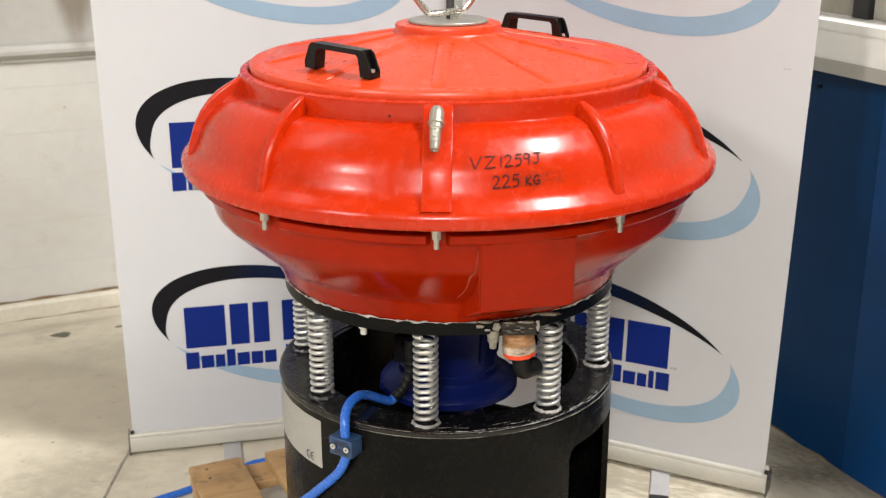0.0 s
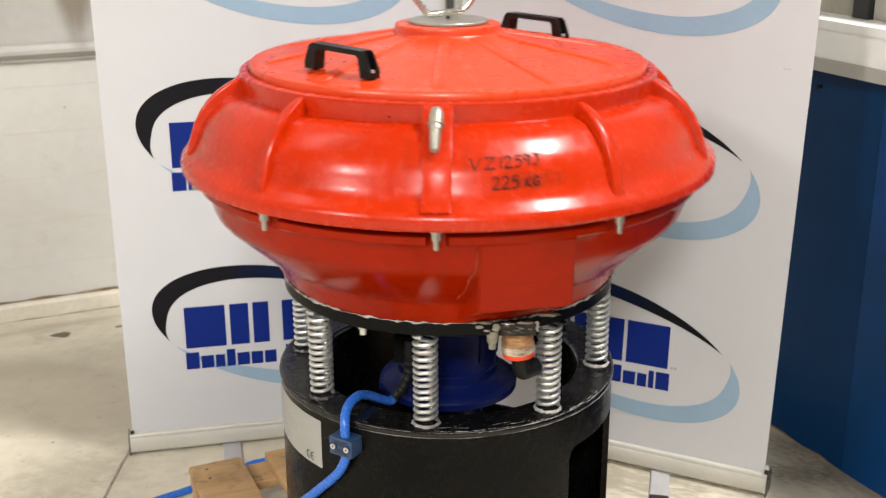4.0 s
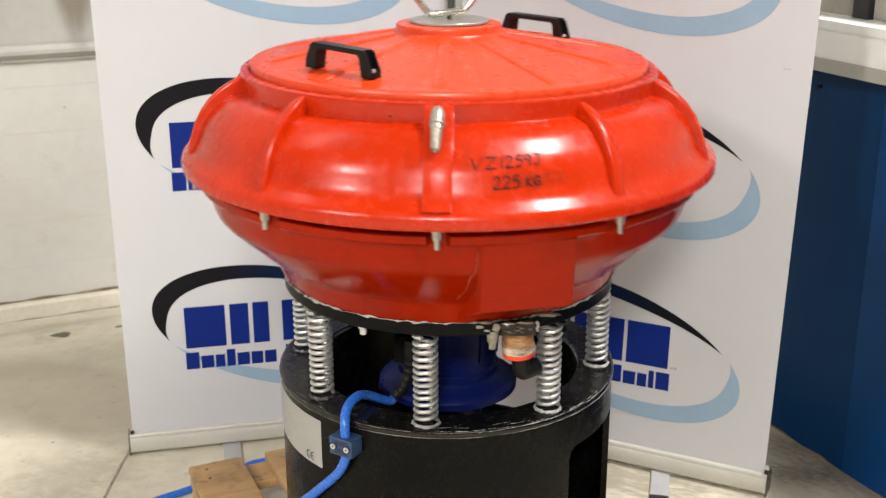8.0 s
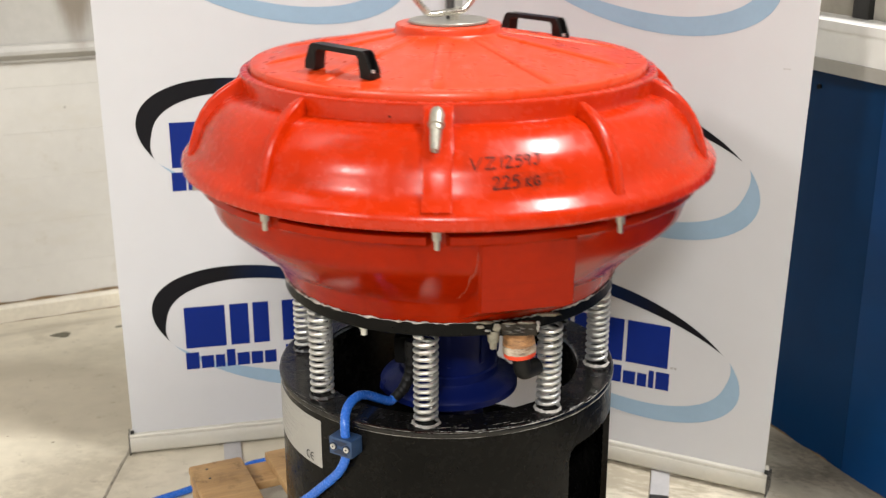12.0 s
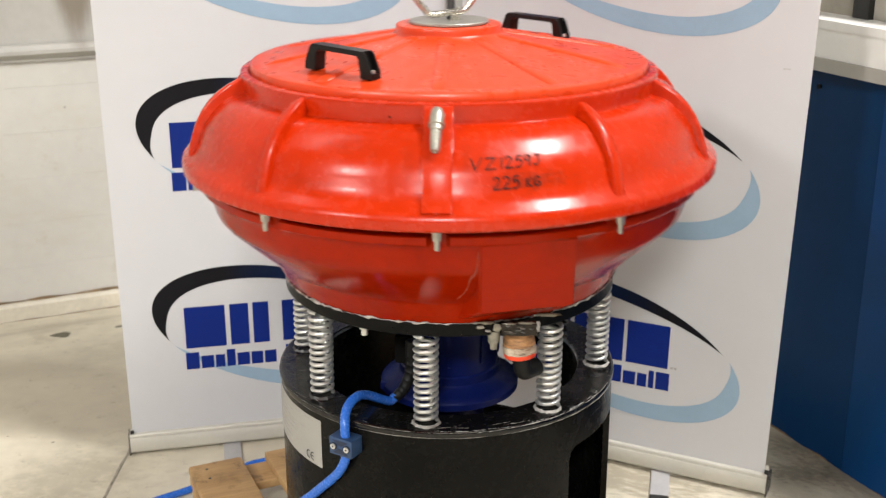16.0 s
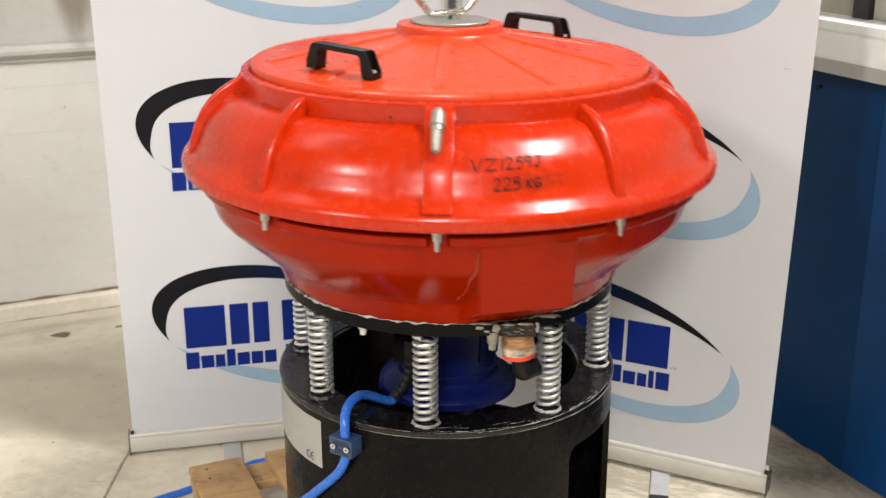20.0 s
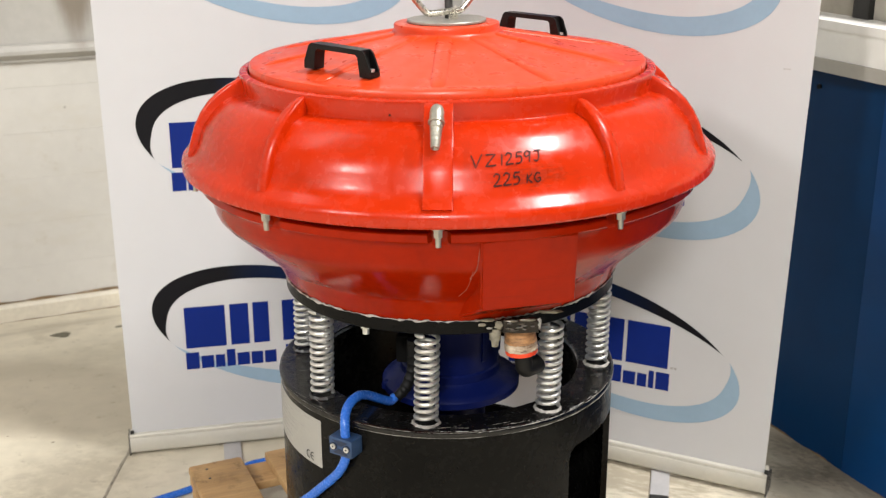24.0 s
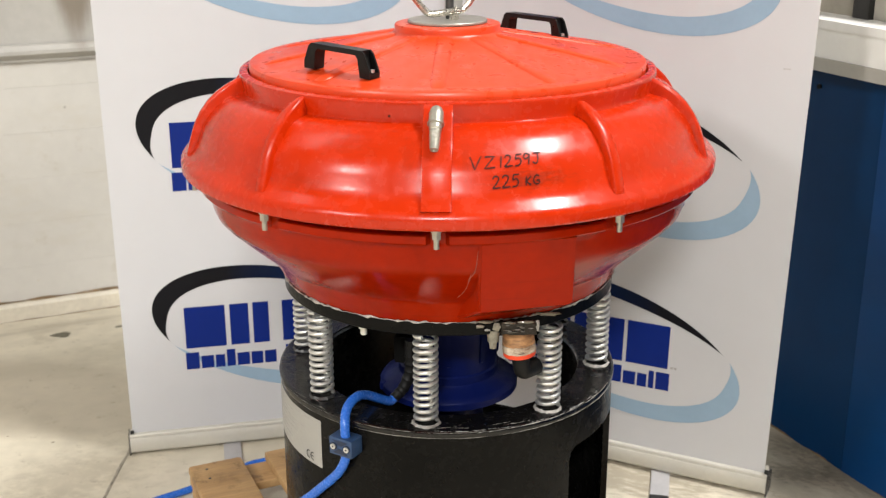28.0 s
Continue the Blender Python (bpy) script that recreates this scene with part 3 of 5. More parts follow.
        crescent(bm, on, (0.425, 0.326), (0.350, 0.1605), (0.326, 0.149), -15, -15, (0.438, 0.302), 38, 215, (0.30, 0.20))
        part("dark_swoosh", bm, BLACK_PRINT, ob, "black sickle-shaped print")
        bm = bmesh.new()
        crescent(bm, on, (0.425, 0.3275), (0.350, 0.1645), (0.326, 0.147), -15, -15, (0.412, 0.352), 218, 392, (0.36, 0.21))
        part("light_swoosh", bm, SKY_PRINT, ob, "light blue sickle-shaped print")
        for u0, u1 in ((0.163, 0.266), (0.278, 0.326), (0.337, 0.378), (0.413, 0.468), (0.477, 0.585)):
            bm = bmesh.new()
            print_patch(bm, printed, u0, u1, 0.288 + z0, 0.401 + z0)
            part("print_block", bm, NAVY, ob, "navy printed block", smooth=False)
        for u0 in (0.592, 0.601):
            bm = bmesh.new()
            print_patch(bm, printed, u0, u0 + 0.0065, 0.290 + z0, 0.2955 + z0)
            part("print_bar", bm, GREY_PRINT, ob, "tiny grey printed bar", smooth=False)
        u = 0.160
        for w, tall in ((0.034, 1), (0.032, 0), (0.024, 0), (0.022, 1), (0.032, 0), (0.030, 0), (0.030, 0), (0.0, 0), (0.050, 1), (0.032, 0), (0.024, 0), (0.014, 1), (0.034, 1)):
            if w:
                bm = bmesh.new()
                top = 0.276 if tall else 0.264
                print_patch(bm, printed, u, u + w, 0.229 + z0, top + z0)
                part("print_bar", bm, NAVY, ob, "small navy printed bar", smooth=False)
            u += (w or 0.016) + 0.0048
    return ob


banner(Vector((-0.8275, 0.5555, 0)), (0.978, 0.219, 0), 0.85, "white roll-up banner with navy and light blue print", slip=-0.0045)
RIGHT_FOOT = Vector((0.7725, 0.3395, 0)) + Vector((-0.897, 0.443, 0)) * 0.85
banner(RIGHT_FOOT, (0.897, -0.443, 0), 0.85, "white roll-up banner with navy and light blue print", 0.0196)


# ---- pallet ----
GAPS = (0.0, 0.185, 0.343, 0.501, 0.659)


def pallet():
    e, g = Vector((0.9135, 0.4068, 0)), Vector((0.4068, -0.9135, 0))
    p0 = Vector((-0.617, 0.284, 0))
    deg = math.degrees(math.atan2(e.y, e.x))
    ob = thing("wooden_pallet", p0 + e * 0.434 + g * 0.5, "worn wooden pallet under the machine", "pallet")
    rng = random.Random(3)
    for i in range(5):
        c = p0 + e * (0.064 + GAPS[i]) + g * (0.5 + rng.uniform(-0.004, 0.004))
        part("top_board", box(bmesh.new(), c + Z * 0.109, (0.128, 1.0, 0.022), deg, 0.0065), WOOD, ob)
    for k in (0.055, 0.5, 0.945):
        part("cross_board", box(bmesh.new(), p0 + e * 0.394 + g * k + Z * 0.088, (0.787, 0.095, 0.020), deg, 0.003), WOOD, ob)
        for i in (0, 2, 4):
            part("block", box(bmesh.new(), p0 + e * (0.064 + GAPS[i]) + g * k + Z * 0.048, (0.12, 0.093, 0.060), deg, 0.003), WOOD_END, ob)
    for i in (0, 2, 4):
        part("bottom_board", box(bmesh.new(), p0 + e * (0.064 + GAPS[i]) + g * 0.5 + Z * 0.009, (0.10, 1.0, 0.018), deg, 0.003), WOOD, ob)
    for i in range(5):
        for k in (0.03, 0.075, 0.5):
            c = p0 + e * (0.064 + GAPS[i] + rng.uniform(-0.03, 0.03)) + g * k
            part("nail", rod(bmesh.new(), c + Z * 0.118, c + Z * 0.1206, 0.0035, 10), DARK_STEEL, ob)


pallet()

# ---- the vibrating bowl machine ----
machine = thing("vibratory_bowl_machine", (0, 0, 0.12), "red vibratory finishing bowl on a black drum base with steel springs", "machine")
DRUM_R, DRUM_TOP = 0.335, 0.530
PIVOT = Vector((0, 0, 0.72))


def drum():
    """Black drum with two arched openings cut through its wall."""
    bm = bmesh.new()
    cuts = [(43.0, 78.5), (131.0, 196.0)]
    n = 240

    def top(deg):
        """Height of the opening's rounded head at this turn, or None where the wall is whole."""
        for a, b in cuts:
            if a <= deg <= b:
                d = min(deg - a, b - deg) * math.pi / 180 * DRUM_R
                r = 0.024
                return 0.45 if d >= r else 0.45 - r + math.sqrt(max(0, r * r - (r - d) ** 2))
        return None
    ro, ri = DRUM_R - 0.002, DRUM_R - 0.014
    degs = sorted({i * 1.5 for i in range(n)} | {43.0, 43.6, 44.2, 45, 46, 48, 49, 73.5, 74.5, 76, 77, 77.6, 78.1, 78.5, 131.0, 131.6, 132.2, 133, 134, 136, 137, 190, 191, 193, 194, 194.8, 195.4, 196.0})
    cols = []
    for d in degs:
        t = top(d)
        base = 0.12 if t is None else t
        cols.append((d, base, [polar(ro, d, base), polar(ro, d, 0.522), polar(ri, d, 0.522), polar(ri, d, base)]))
    m = len(cols)
    for i in range(m):
        d0, b0, c0 = cols[i]
        d1, b1, c1 = cols[(i + 1) % m]
        mid = ((d0 + d1) / 2) if d1 > d0 else 0
        t0 = top(mid)
        if t0 is None:
            q0 = [Vector((v.x, v.y, 0.12 if k in (0, 3) else v.z)) for k, v in enumerate(c0)]
            q1 = [Vector((v.x, v.y, 0.12 if k in (0, 3) else v.z)) for k, v in enumerate(c1)]
        else:
            q0, q1 = c0, c1
        a = [bm.verts.new(v) for v in q0]
        b = [bm.verts.new(v) for v in q1]
        for k in range(4):
            j = (k + 1) % 4
            bm.faces.new((a[k], b[k], b[j], a[j]))
        # cheeks at the sides of an opening
        for dd, aa, cc in ((d0, a, -1), (d1, b, 1)):
            if t0 is None and top(dd) is not None and any(abs(dd - x) < 1e-6 for c in cuts for x in c):
                bm.faces.new(aa)
    bmesh.ops.remove_doubles(bm, verts=bm.verts, dist=1e-5)
    lathe(bm, [(ri, 0.12), (ro, 0.12), (ro, 0.27), (ri, 0.27)], 44, 130.9, 196.1, closed=True)
    part("base_drum", bm, BLACK, machine, "black plastic drum, scuffed", angle=40)
    # flat ring on top, with a raised worn lip
    bm = bmesh.new()
    lathe(bm, [(0.264, 0.522), (0.264, 0.529), (0.266, 0.5305), (0.331, 0.5305), (0.335, 0.528), (0.336, 0.5245), (0.3357, 0.521), (0.3352, 0.5190), (0.3335, 0.5178), (0.322, 0.5175), (0.322, 0.522)], 160, closed=True)
    part("top_ring", bm, RING_BLACK, machine, "black drum ring with worn edges")
    # scraped weld lines along the ring's edge
    rng = random.Random(9)
    for r, z, w in ((0.3345, 0.5293, 0.0010), (0.3354, 0.5192, 0.0009)):
        bm = bmesh.new()
        fade = lambda d: 0.35 if d < -24 else (0.9 if d < 8 else (1.05 if d < 62 else 0.8))
        tube(bm, [polar(r, -62 + 0.5 * k, z + 0.0004 * noise.noise(Vector((k * 0.4, z * 90, 0)))) for k in range(270)],
             lambda i: max(0.00004, w * fade(-62 + 0.5 * i) * (0.42 + 0.9 * noise.noise(Vector((i * 0.07, z * 70, 4))) + 0.5 * noise.noise(Vector((i * 0.9, z * 30, 7))))), 5)
        part("scraped_edge", bm, SCRAPE, machine, "pale scraped edge")
    for k in range(10):
        a0, span, r = rng.uniform(-60, 75), rng.uniform(2, 9), rng.uniform(0.315, 0.333)
        if k > 7:
            a0 = rng.choice((-8, 37.5, 83, -53)) + rng.uniform(-9, 5)
        bm = bmesh.new()
        drift = rng.uniform(-0.006, 0.004)
        tube(bm, [polar(r + drift * i / 20, a0 + span * i / 20, 0.5306) for i in range(21)], lambda i: max(0.0001, 0.0006 * (0.4 + noise.noise(Vector((i * 0.5, k * 3.1, 2))))), 5)
        part("scuff", bm, SCRAPE, machine, "pale scuff on the drum ring")
    for k in range(18):
        a0, span, r = rng.uniform(-4, 58), rng.uniform(3, 9), rng.uniform(0.3285, 0.3352)
        bm = bmesh.new()
        tube(bm, [polar(r + 0.0012 * math.sin(i * 0.2 + k), a0 + span * i / 24, 0.5304 if r < 0.334 else 0.5284) for i in range(25)], lambda i: max(0.0001, 0.00055 * (0.45 + noise.noise(Vector((i * 0.3, k * 2.7, 5))))), 5)
        part("scuff", bm, BRIGHT_SCRAPE, machine, "pale scuff on the drum ring")
    # floor of the drum
    bm = bmesh.new()
    lathe(bm, [(0, 0.121), (0.32, 0.121), (0.32, 0.128), (0, 0.128)], 64, closed=True)
    part("drum_floor", bm, BLACK, machine)


drum()


def curved_sheet(bm, a0, a1, z0, z1, r, skew=0.0, n=14, t=0.0006):
    rows = []
    for i in range(n + 1):
        f = i / n
        d = a0 + (a1 - a0) * f
        rows.append([bm.verts.new(polar(r, d, z0)), bm.verts.new(polar(r, d, z1)), bm.verts.new(polar(r - t, d, z1)), bm.verts.new(polar(r - t, d, z0))])
    for p, q in zip(rows, rows[1:]):
        for k in range(4):
            j = (k + 1) % 4
            bm.faces.new((p[k], q[k], q[j], p[j]))
    bm.faces.new(rows[0])
    bm.faces.new(rows[-1][::-1])
    return bm


def drum_label():
    r = DRUM_R - 0.0012
    bm = curved_sheet(bmesh.new(), -104, -44.0, 0.408, 0.505, r)
    lab = part("label_sheet", bm, PAPER, machine, "white information label with fine print", smooth=True)
    rng = random.Random(4)
    for i, z in enumerate((0.497, 0.489, 0.481, 0.472, 0.463, 0.453, 0.441, 0.430)):
        a = -88 + rng.uniform(0, 5)
        b = -66 + rng.uniform(0, 14) if i not in (0,) else -48
        part("print_line", curved_sheet(bmesh.new(), a, b, z, z + 0.0014, r + 0.0006, n=8), GREY_PRINT, lab)
    for x0, bar in ((0.0085, 0), (0.0215, 1)):
        bm = bmesh.new()
        arc = [(x0 + 0.0085 * math.cos(radians(a)), 0.4235 + 0.0088 * math.sin(radians(a))) for a in range(72, 289, 9)]
        wide = [(x0 + 0.0061 * math.cos(radians(a)), 0.4235 + 0.0064 * math.sin(radians(a))) for a in range(72, 289, 9)]
        at = lambda x, z: bm.verts.new(polar(r + 0.0009, -52.2 + math.degrees(x / r), z))
        o, q = [at(*v) for v in arc], [at(*v) for v in wide]
        for k in range(len(o) - 1):
            bm.faces.new((o[k], o[k + 1], q[k + 1], q[k]))
        if bar:
            bm.faces.new([at(x0 + u, 0.4235 + v) for u, v in ((-0.007, -0.0011), (0.0015, -0.0011), (0.0015, 0.0011), (-0.007, 0.0011))])
        part("mark", bm, LABEL_INK, lab)


drum_label()
# the drum stands a little off the bowl's axis
for ob in machine.children:
    ob.location.x -= 0.004


# springs: one coil, set eight times round the ring
SPRING_R, SPRING_Z, SPRING_L = 0.297, 0.5315, 0.1735
SPRINGS = []


def coil_mesh():
    bm = bmesh.new()
    turns, per = 12.7, 20
    path = []
    n = int(turns * per)
    for i in range(n + 1):
        t = i / per
        f = i / n
        rise = 0.004 + (SPRING_L - 0.008) * (f + 0.012 * math.sin(2 * math.pi * f))
        path.append(Vector((0.0193 * math.cos(2 * math.pi * t), 0.0193 * math.sin(2 * math.pi * t), rise)))
    tube(bm, path, 0.0038, 12)
    return bm


def springs():
    first = None
    for k in range(8):
        deg = -8.0 + 45.5 * k if k < 3 else (-8.0 + 45 * k)
        at = polar(SPRING_R, deg, SPRING_Z)
        if first is None:
            bm = coil_mesh()
            bmesh.ops.translate(bm, verts=bm.verts, vec=at)
            first = o = part("spring", bm, ZINC, machine, "zinc-plated steel coil spring", at=at)
        else:
            o = again(first, "spring", at, machine, "zinc-plated steel coil spring")
        SPRINGS.append((o, at))
        rng = random.Random(k)
        bm = bmesh.new()
        n = 40
        rings = []
        for i in range(n):
            a = 2 * math.pi * i / n
            q = 0.0235 + rng.uniform(0, 0.004)
            h = 0.002 + rng.uniform(0, 0.0025)
            rings.append([bm.verts.new(at + Vector((math.cos(a) * rr, math.sin(a) * rr, zz))) for rr, zz in ((0.0205, -0.001), (0.0225, h), (q, -0.001))])
        for i in range(n):
            p, q = rings[i], rings[(i + 1) % n]
            for j in range(3):
                bm.faces.new((p[j], q[j], q[(j + 1) % 3], p[(j + 1) % 3]))
        part("spring_seat", bm, SEALANT if k in (0, 1, 2) else DARK_STEEL, machine, "crusted bead at the spring's foot")


springs()

# bowl: lower pan is the moving part; all that rides on it hangs under it
bm = bmesh.new()
PAN = [(0.0, 0.7312), (0.318, 0.7312), (0.3205, 0.7350), (0.331, 0.754), (0.341, 0.772), (0.3445, 0.777), (0.3485, 0.7805), (0.392, 0.8192), (0.4310, 0.8545), (0.4412, 0.8660), (0.4455, 0.8760), (0.4480, 0.8860),
       (0.451, 0.900), (0.454, 0.912), (0.458, 0.9165), (0.466, 0.9175), (0.4685, 0.920), (0.4685, 0.932), (0.466, 0.9345), (0.450, 0.9355), (0.448, 0.9445), (0.0, 0.9445)]
BOLT_DEGS = [-2.4 + 36 * k + (1.0 if k == 1 else 0) for k in range(10)]


def lip_gap(deg, k):
    """The lip under the flange is broken at every bolt."""
    near = min(abs((deg - b + 180) % 360 - 180) for b in BOLT_DEGS)
    if 14 <= k <= 18 and near < 1.9:
        return 0.4525 - PAN[k][0], 0.0
    return 0.0, 0.0


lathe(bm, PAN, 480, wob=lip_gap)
bowl = part("bowl", bm, SHADED_PAN_RED, machine, "glossy red polyurethane bowl", at=PIVOT)

COVER = [(0.470, 0.9470), (0.490, 0.9475), (0.4955, 0.9495), (0.498, 0.953), (0.4985, 0.9640), (0.4972, 0.9705), (0.4915, 0.9775), (0.4805, 0.9860), (0.4740, 0.9945), (0.468, 1.006), (0.4625, 1.022), (0.455, 1.040), (0.4435, 1.0548),
         (0.4290, 1.0697), (0.4145, 1.0818), (0.3990, 1.0872), (0.3875, 1.0888), (0.3815, 1.0905), (0.3798, 1.097), (0.3843, 1.1162), (0.3834, 1.1216), (0.379, 1.1238), (0.3705, 1.1238), (0.3682, 1.1215), (0.3675, 1.108), (0.367, 0.9445)]


def cover():
    bm = bmesh.new()
    lathe(bm, COVER, 192, closed=True)
    part("cover", bm, RED, bowl, "glossy red polyurethane cover ring")


cover()
c = polar(0.3805, -14.2, 1.1000)
part("drill_hole", rod(bmesh.new(), c - polar(0.002, -14.2), c + polar(0.0010, -14.2), 0.0019, 12), DEEP, bowl, "small dark drilled hole")
SKIN = COVER[7:18]


def skin_at(s):
    """Point (r, z) and outward normal of the cover's shoulder, s metres up from the flange."""
    for (r0, z0), (r1, z1) in zip(SKIN, SKIN[1:]):
        d = math.hypot(r1 - r0, z1 - z0)
        if s <= d:
            f = s / d
            return r0 + (r1 - r0) * f, z0 + (z1 - z0) * f, (z1 - z0) / d, -(r1 - r0) / d
        s -= d
    return SKIN[-1][0], SKIN[-1][1], 1.0, 0.0


RIB_OFF = -2.4


def fin(deg, name, width, lift, lab="", drop=0.0):
    """A radial fin from the collar down to the flange, rounded along its edge; drop lowers its top end."""
    bm = bmesh.new()
    side = Vector((math.cos(radians(deg)), math.sin(radians(deg)), 0))
    if lift > 0.01:
        edge = [(0.381, 1.119), (0.390, 1.1165), (0.408, 1.1075), (0.427, 1.095), (0.444, 1.079), (0.459, 1.059), (0.471, 1.036), (0.479, 1.012), (0.4845, 0.993), (0.487, 0.982)]
        edge = [(rr, zz - drop * max(0, 1 - i / 5)) for i, (rr, zz) in enumerate(edge)]
    else:
        edge = [(0.3825, 1.121), (0.398, 1.117), (0.408, 1.105), (0.418, 1.092)] + [(r + 0.006 * n0, z + 0.006 * n1) for r, z, n0, n1 in [skin_at(s) for s in (0.105, 0.085, 0.065, 0.047)]] + [(0.4790, 0.9985), (0.4860, 0.9905), (0.4945, 0.9800)]
    core = [(0.37, 1.075), (0.40, 1.06), (0.43, 1.03), (0.45, 1.0), (0.46, 0.98)]
    n = len(edge)
    rows = []
    prof = [(-0.5, 0.0), (-0.475, 0.6), (-0.36, 0.95), (0, 1.0), (0.36, 0.95), (0.475, 0.6), (0.5, 0.0)] if lift > 0.01 else [(-0.5, 0.0), (-0.49, 0.8), (-0.45, 1.0), (0, 1.0), (0.45, 1.0), (0.49, 0.8), (0.5, 0.0)]
    rim = 0.0055 if lift > 0.01 else 0.003
    for i, (r, z) in enumerate(edge):
        a, b = edge[max(0, i - 1)], edge[min(n - 1, i + 1)]
        d = Vector((b[0] - a[0], b[1] - a[1])).normalized()
        nr, nz = -d.y, d.x
        if nr * 0.7 + nz * 0.7 < 0:
            nr, nz = -nr, -nz
        row = []
        for x, h in prof:
            rr, zz = r - nr * rim * (1 - h), z - nz * rim * (1 - h)
            row.append(bm.verts.new(polar(rr, deg, zz) + side * x * width * (min(1, 0.55 + 0.2 * i) if lift > 0.01 else 1)))
        f = i / (n - 1)
        k = f * (len(core) - 1)
        j = min(int(k), len(core) - 2)
        cr, cz = [core[j][q] + (core[j + 1][q] - core[j][q]) * (k - j) for q in (0, 1)]
        wide = width * (1.08 if lift > 0.01 else 1.0)
        row.insert(0, bm.verts.new(polar(cr, deg, cz) - side * wide / 2))
        row.append(bm.verts.new(polar(cr, deg, cz) + side * wide / 2))
        rows.append(row)
    for a, b in zip(rows, rows[1:]):
        for k in range(len(a)):
            j = (k + 1) % len(a)
            bm.faces.new((a[k], b[k], b[j], a[j]))
    bm.faces.new(rows[0])
    bm.faces.new(rows[-1][::-1])
    return part(name, bm, RED, bowl, lab, angle=50)


for k in range(10):
    if k == 0:
        fin(RIB_OFF, "nozzle_pad", 0.046, 0.0, "flat red pad under the nozzle")
    else:
        fin(RIB_OFF + 36 * k, "fin", 0.0195, 0.02, drop=0.0055 if k == 1 else (-0.0012 if k == 9 else 0.002))


def pan_details():
    # flange bolts with nuts under the cover
    for k in range(10):
        if k == 2:
            continue
        deg = RIB_OFF + 36 * k + (1.0 if k in (1,) else 0)
        c = polar(0.478, deg, 0)
        bm = bmesh.new()
        rod(bm, c + Z * 0.9480, c + Z * 0.9440, 0.009, 20)
        rod(bm, c + Z * 0.9445, c + Z * 0.932, 0.0076, 6)
        rod(bm, c + Z * 0.934, c + Z * 0.916, 0.0044, 14)
        part("flange_bolt", bm, DULL, bowl, "dull zinc-plated bolt and nut")
    # discharge box with a flat face
    bm = bmesh.new()
    a = [Vector((0.0465, -0.4645, 0.919)), Vector((0.200, -0.4258, 0.919)), Vector((0.225, -0.26, 0.919)), Vector((0.026, -0.30, 0.919))]
    b = [Vector((0.0475, -0.4035, 0.782)), Vector((0.2005, -0.3865, 0.790)), Vector((0.220, -0.24, 0.738)), Vector((0.0095, -0.318, 0.7365))]
    va, vb = [bm.verts.new(v) for v in a], [bm.verts.new(v) for v in b]
    bm.faces.new(va)
    bm.faces.new(vb[::-1])
    for i in range(4):
        j = (i + 1) % 4
        bm.faces.new((va[i], va[j], vb[j], vb[i]))
    bmesh.ops.bevel(bm, geom=bm.edges[:], offset=0.003, segments=2, affect="EDGES")
    part("discharge_box", bm, SHADED_PAN_RED, bowl, "flat red box moulded under the rim", angle=30)
    for k, pts in enumerate((((0.0445, -0.4545, 0.905), (0.040, -0.4435, 0.868), (0.029, -0.437, 0.850)), ((0.034, -0.440, 0.862), (0.026, -0.412, 0.826), (0.012, -0.386, 0.801)))):
        bm = bmesh.new()
        line = smooth_path(pts, 12)
        tube(bm, line, lambda i: 0.0003 + 0.0014 * abs(noise.noise(Vector((i * 0.5, k, 6)))), 6)
        part("adhesive_run", bm, PALE_RUN, bowl, "dried run of pale adhesive")
    # mounting plate with a ragged bead of sealant
    bm = bmesh.new()
    lathe(bm, [(0.0, 0.7055), (0.317, 0.7055), (0.320, 0.708), (0.320, 0.729), (0.317, 0.7315), (0.0, 0.7315)], 128)
    part("mounting_plate", bm, BLACK_PAINT, bowl, "black round mounting plate")
    rng = random.Random(21)
    bm = bmesh.new()
    path, rad = [], []
    for i in range(361):
        d = i
        w = noise.noise(Vector((d * 0.35, 0, 3))) + 0.6 * noise.noise(Vector((d * 1.1, 5, 3)))
        path.append(polar(0.3212 + 0.0012 * w, d, 0.7315 + 0.0034 * w))
        rad.append(0.0009 + 0.0052 * max(-0.2, noise.noise(Vector((d * 0.13, 9, 1))) * 0.8 + 0.6 * noise.noise(Vector((d * 0.6, 2, 8))) + 0.3 * noise.noise(Vector((d * 1.7, 4, 8)))))
    tube(bm, path, lambda i: max(0.0004, rad[i]), 7, cap=False)
    part("sealant_bead", bm, SEALANT, bowl, "ragged white sealant bead")
    # bolts under the plate
    for deg, r in ((-32.0, 0.287), (-26.5, 0.252), (67, 0.262)):
        c = polar(r, deg, 0)
        bm = bmesh.new()
        rod(bm, c + Z * 0.7055, c + Z * 0.7025, 0.0130, 20)
        rod(bm, c + Z * 0.7030, c + Z * 0.692, 0.0100, 6)
        rod(bm, c + Z * 0.693, c + Z * 0.680, 0.0062, 12)
        part("plate_bolt", bm, ZINC, bowl)


pan_details()


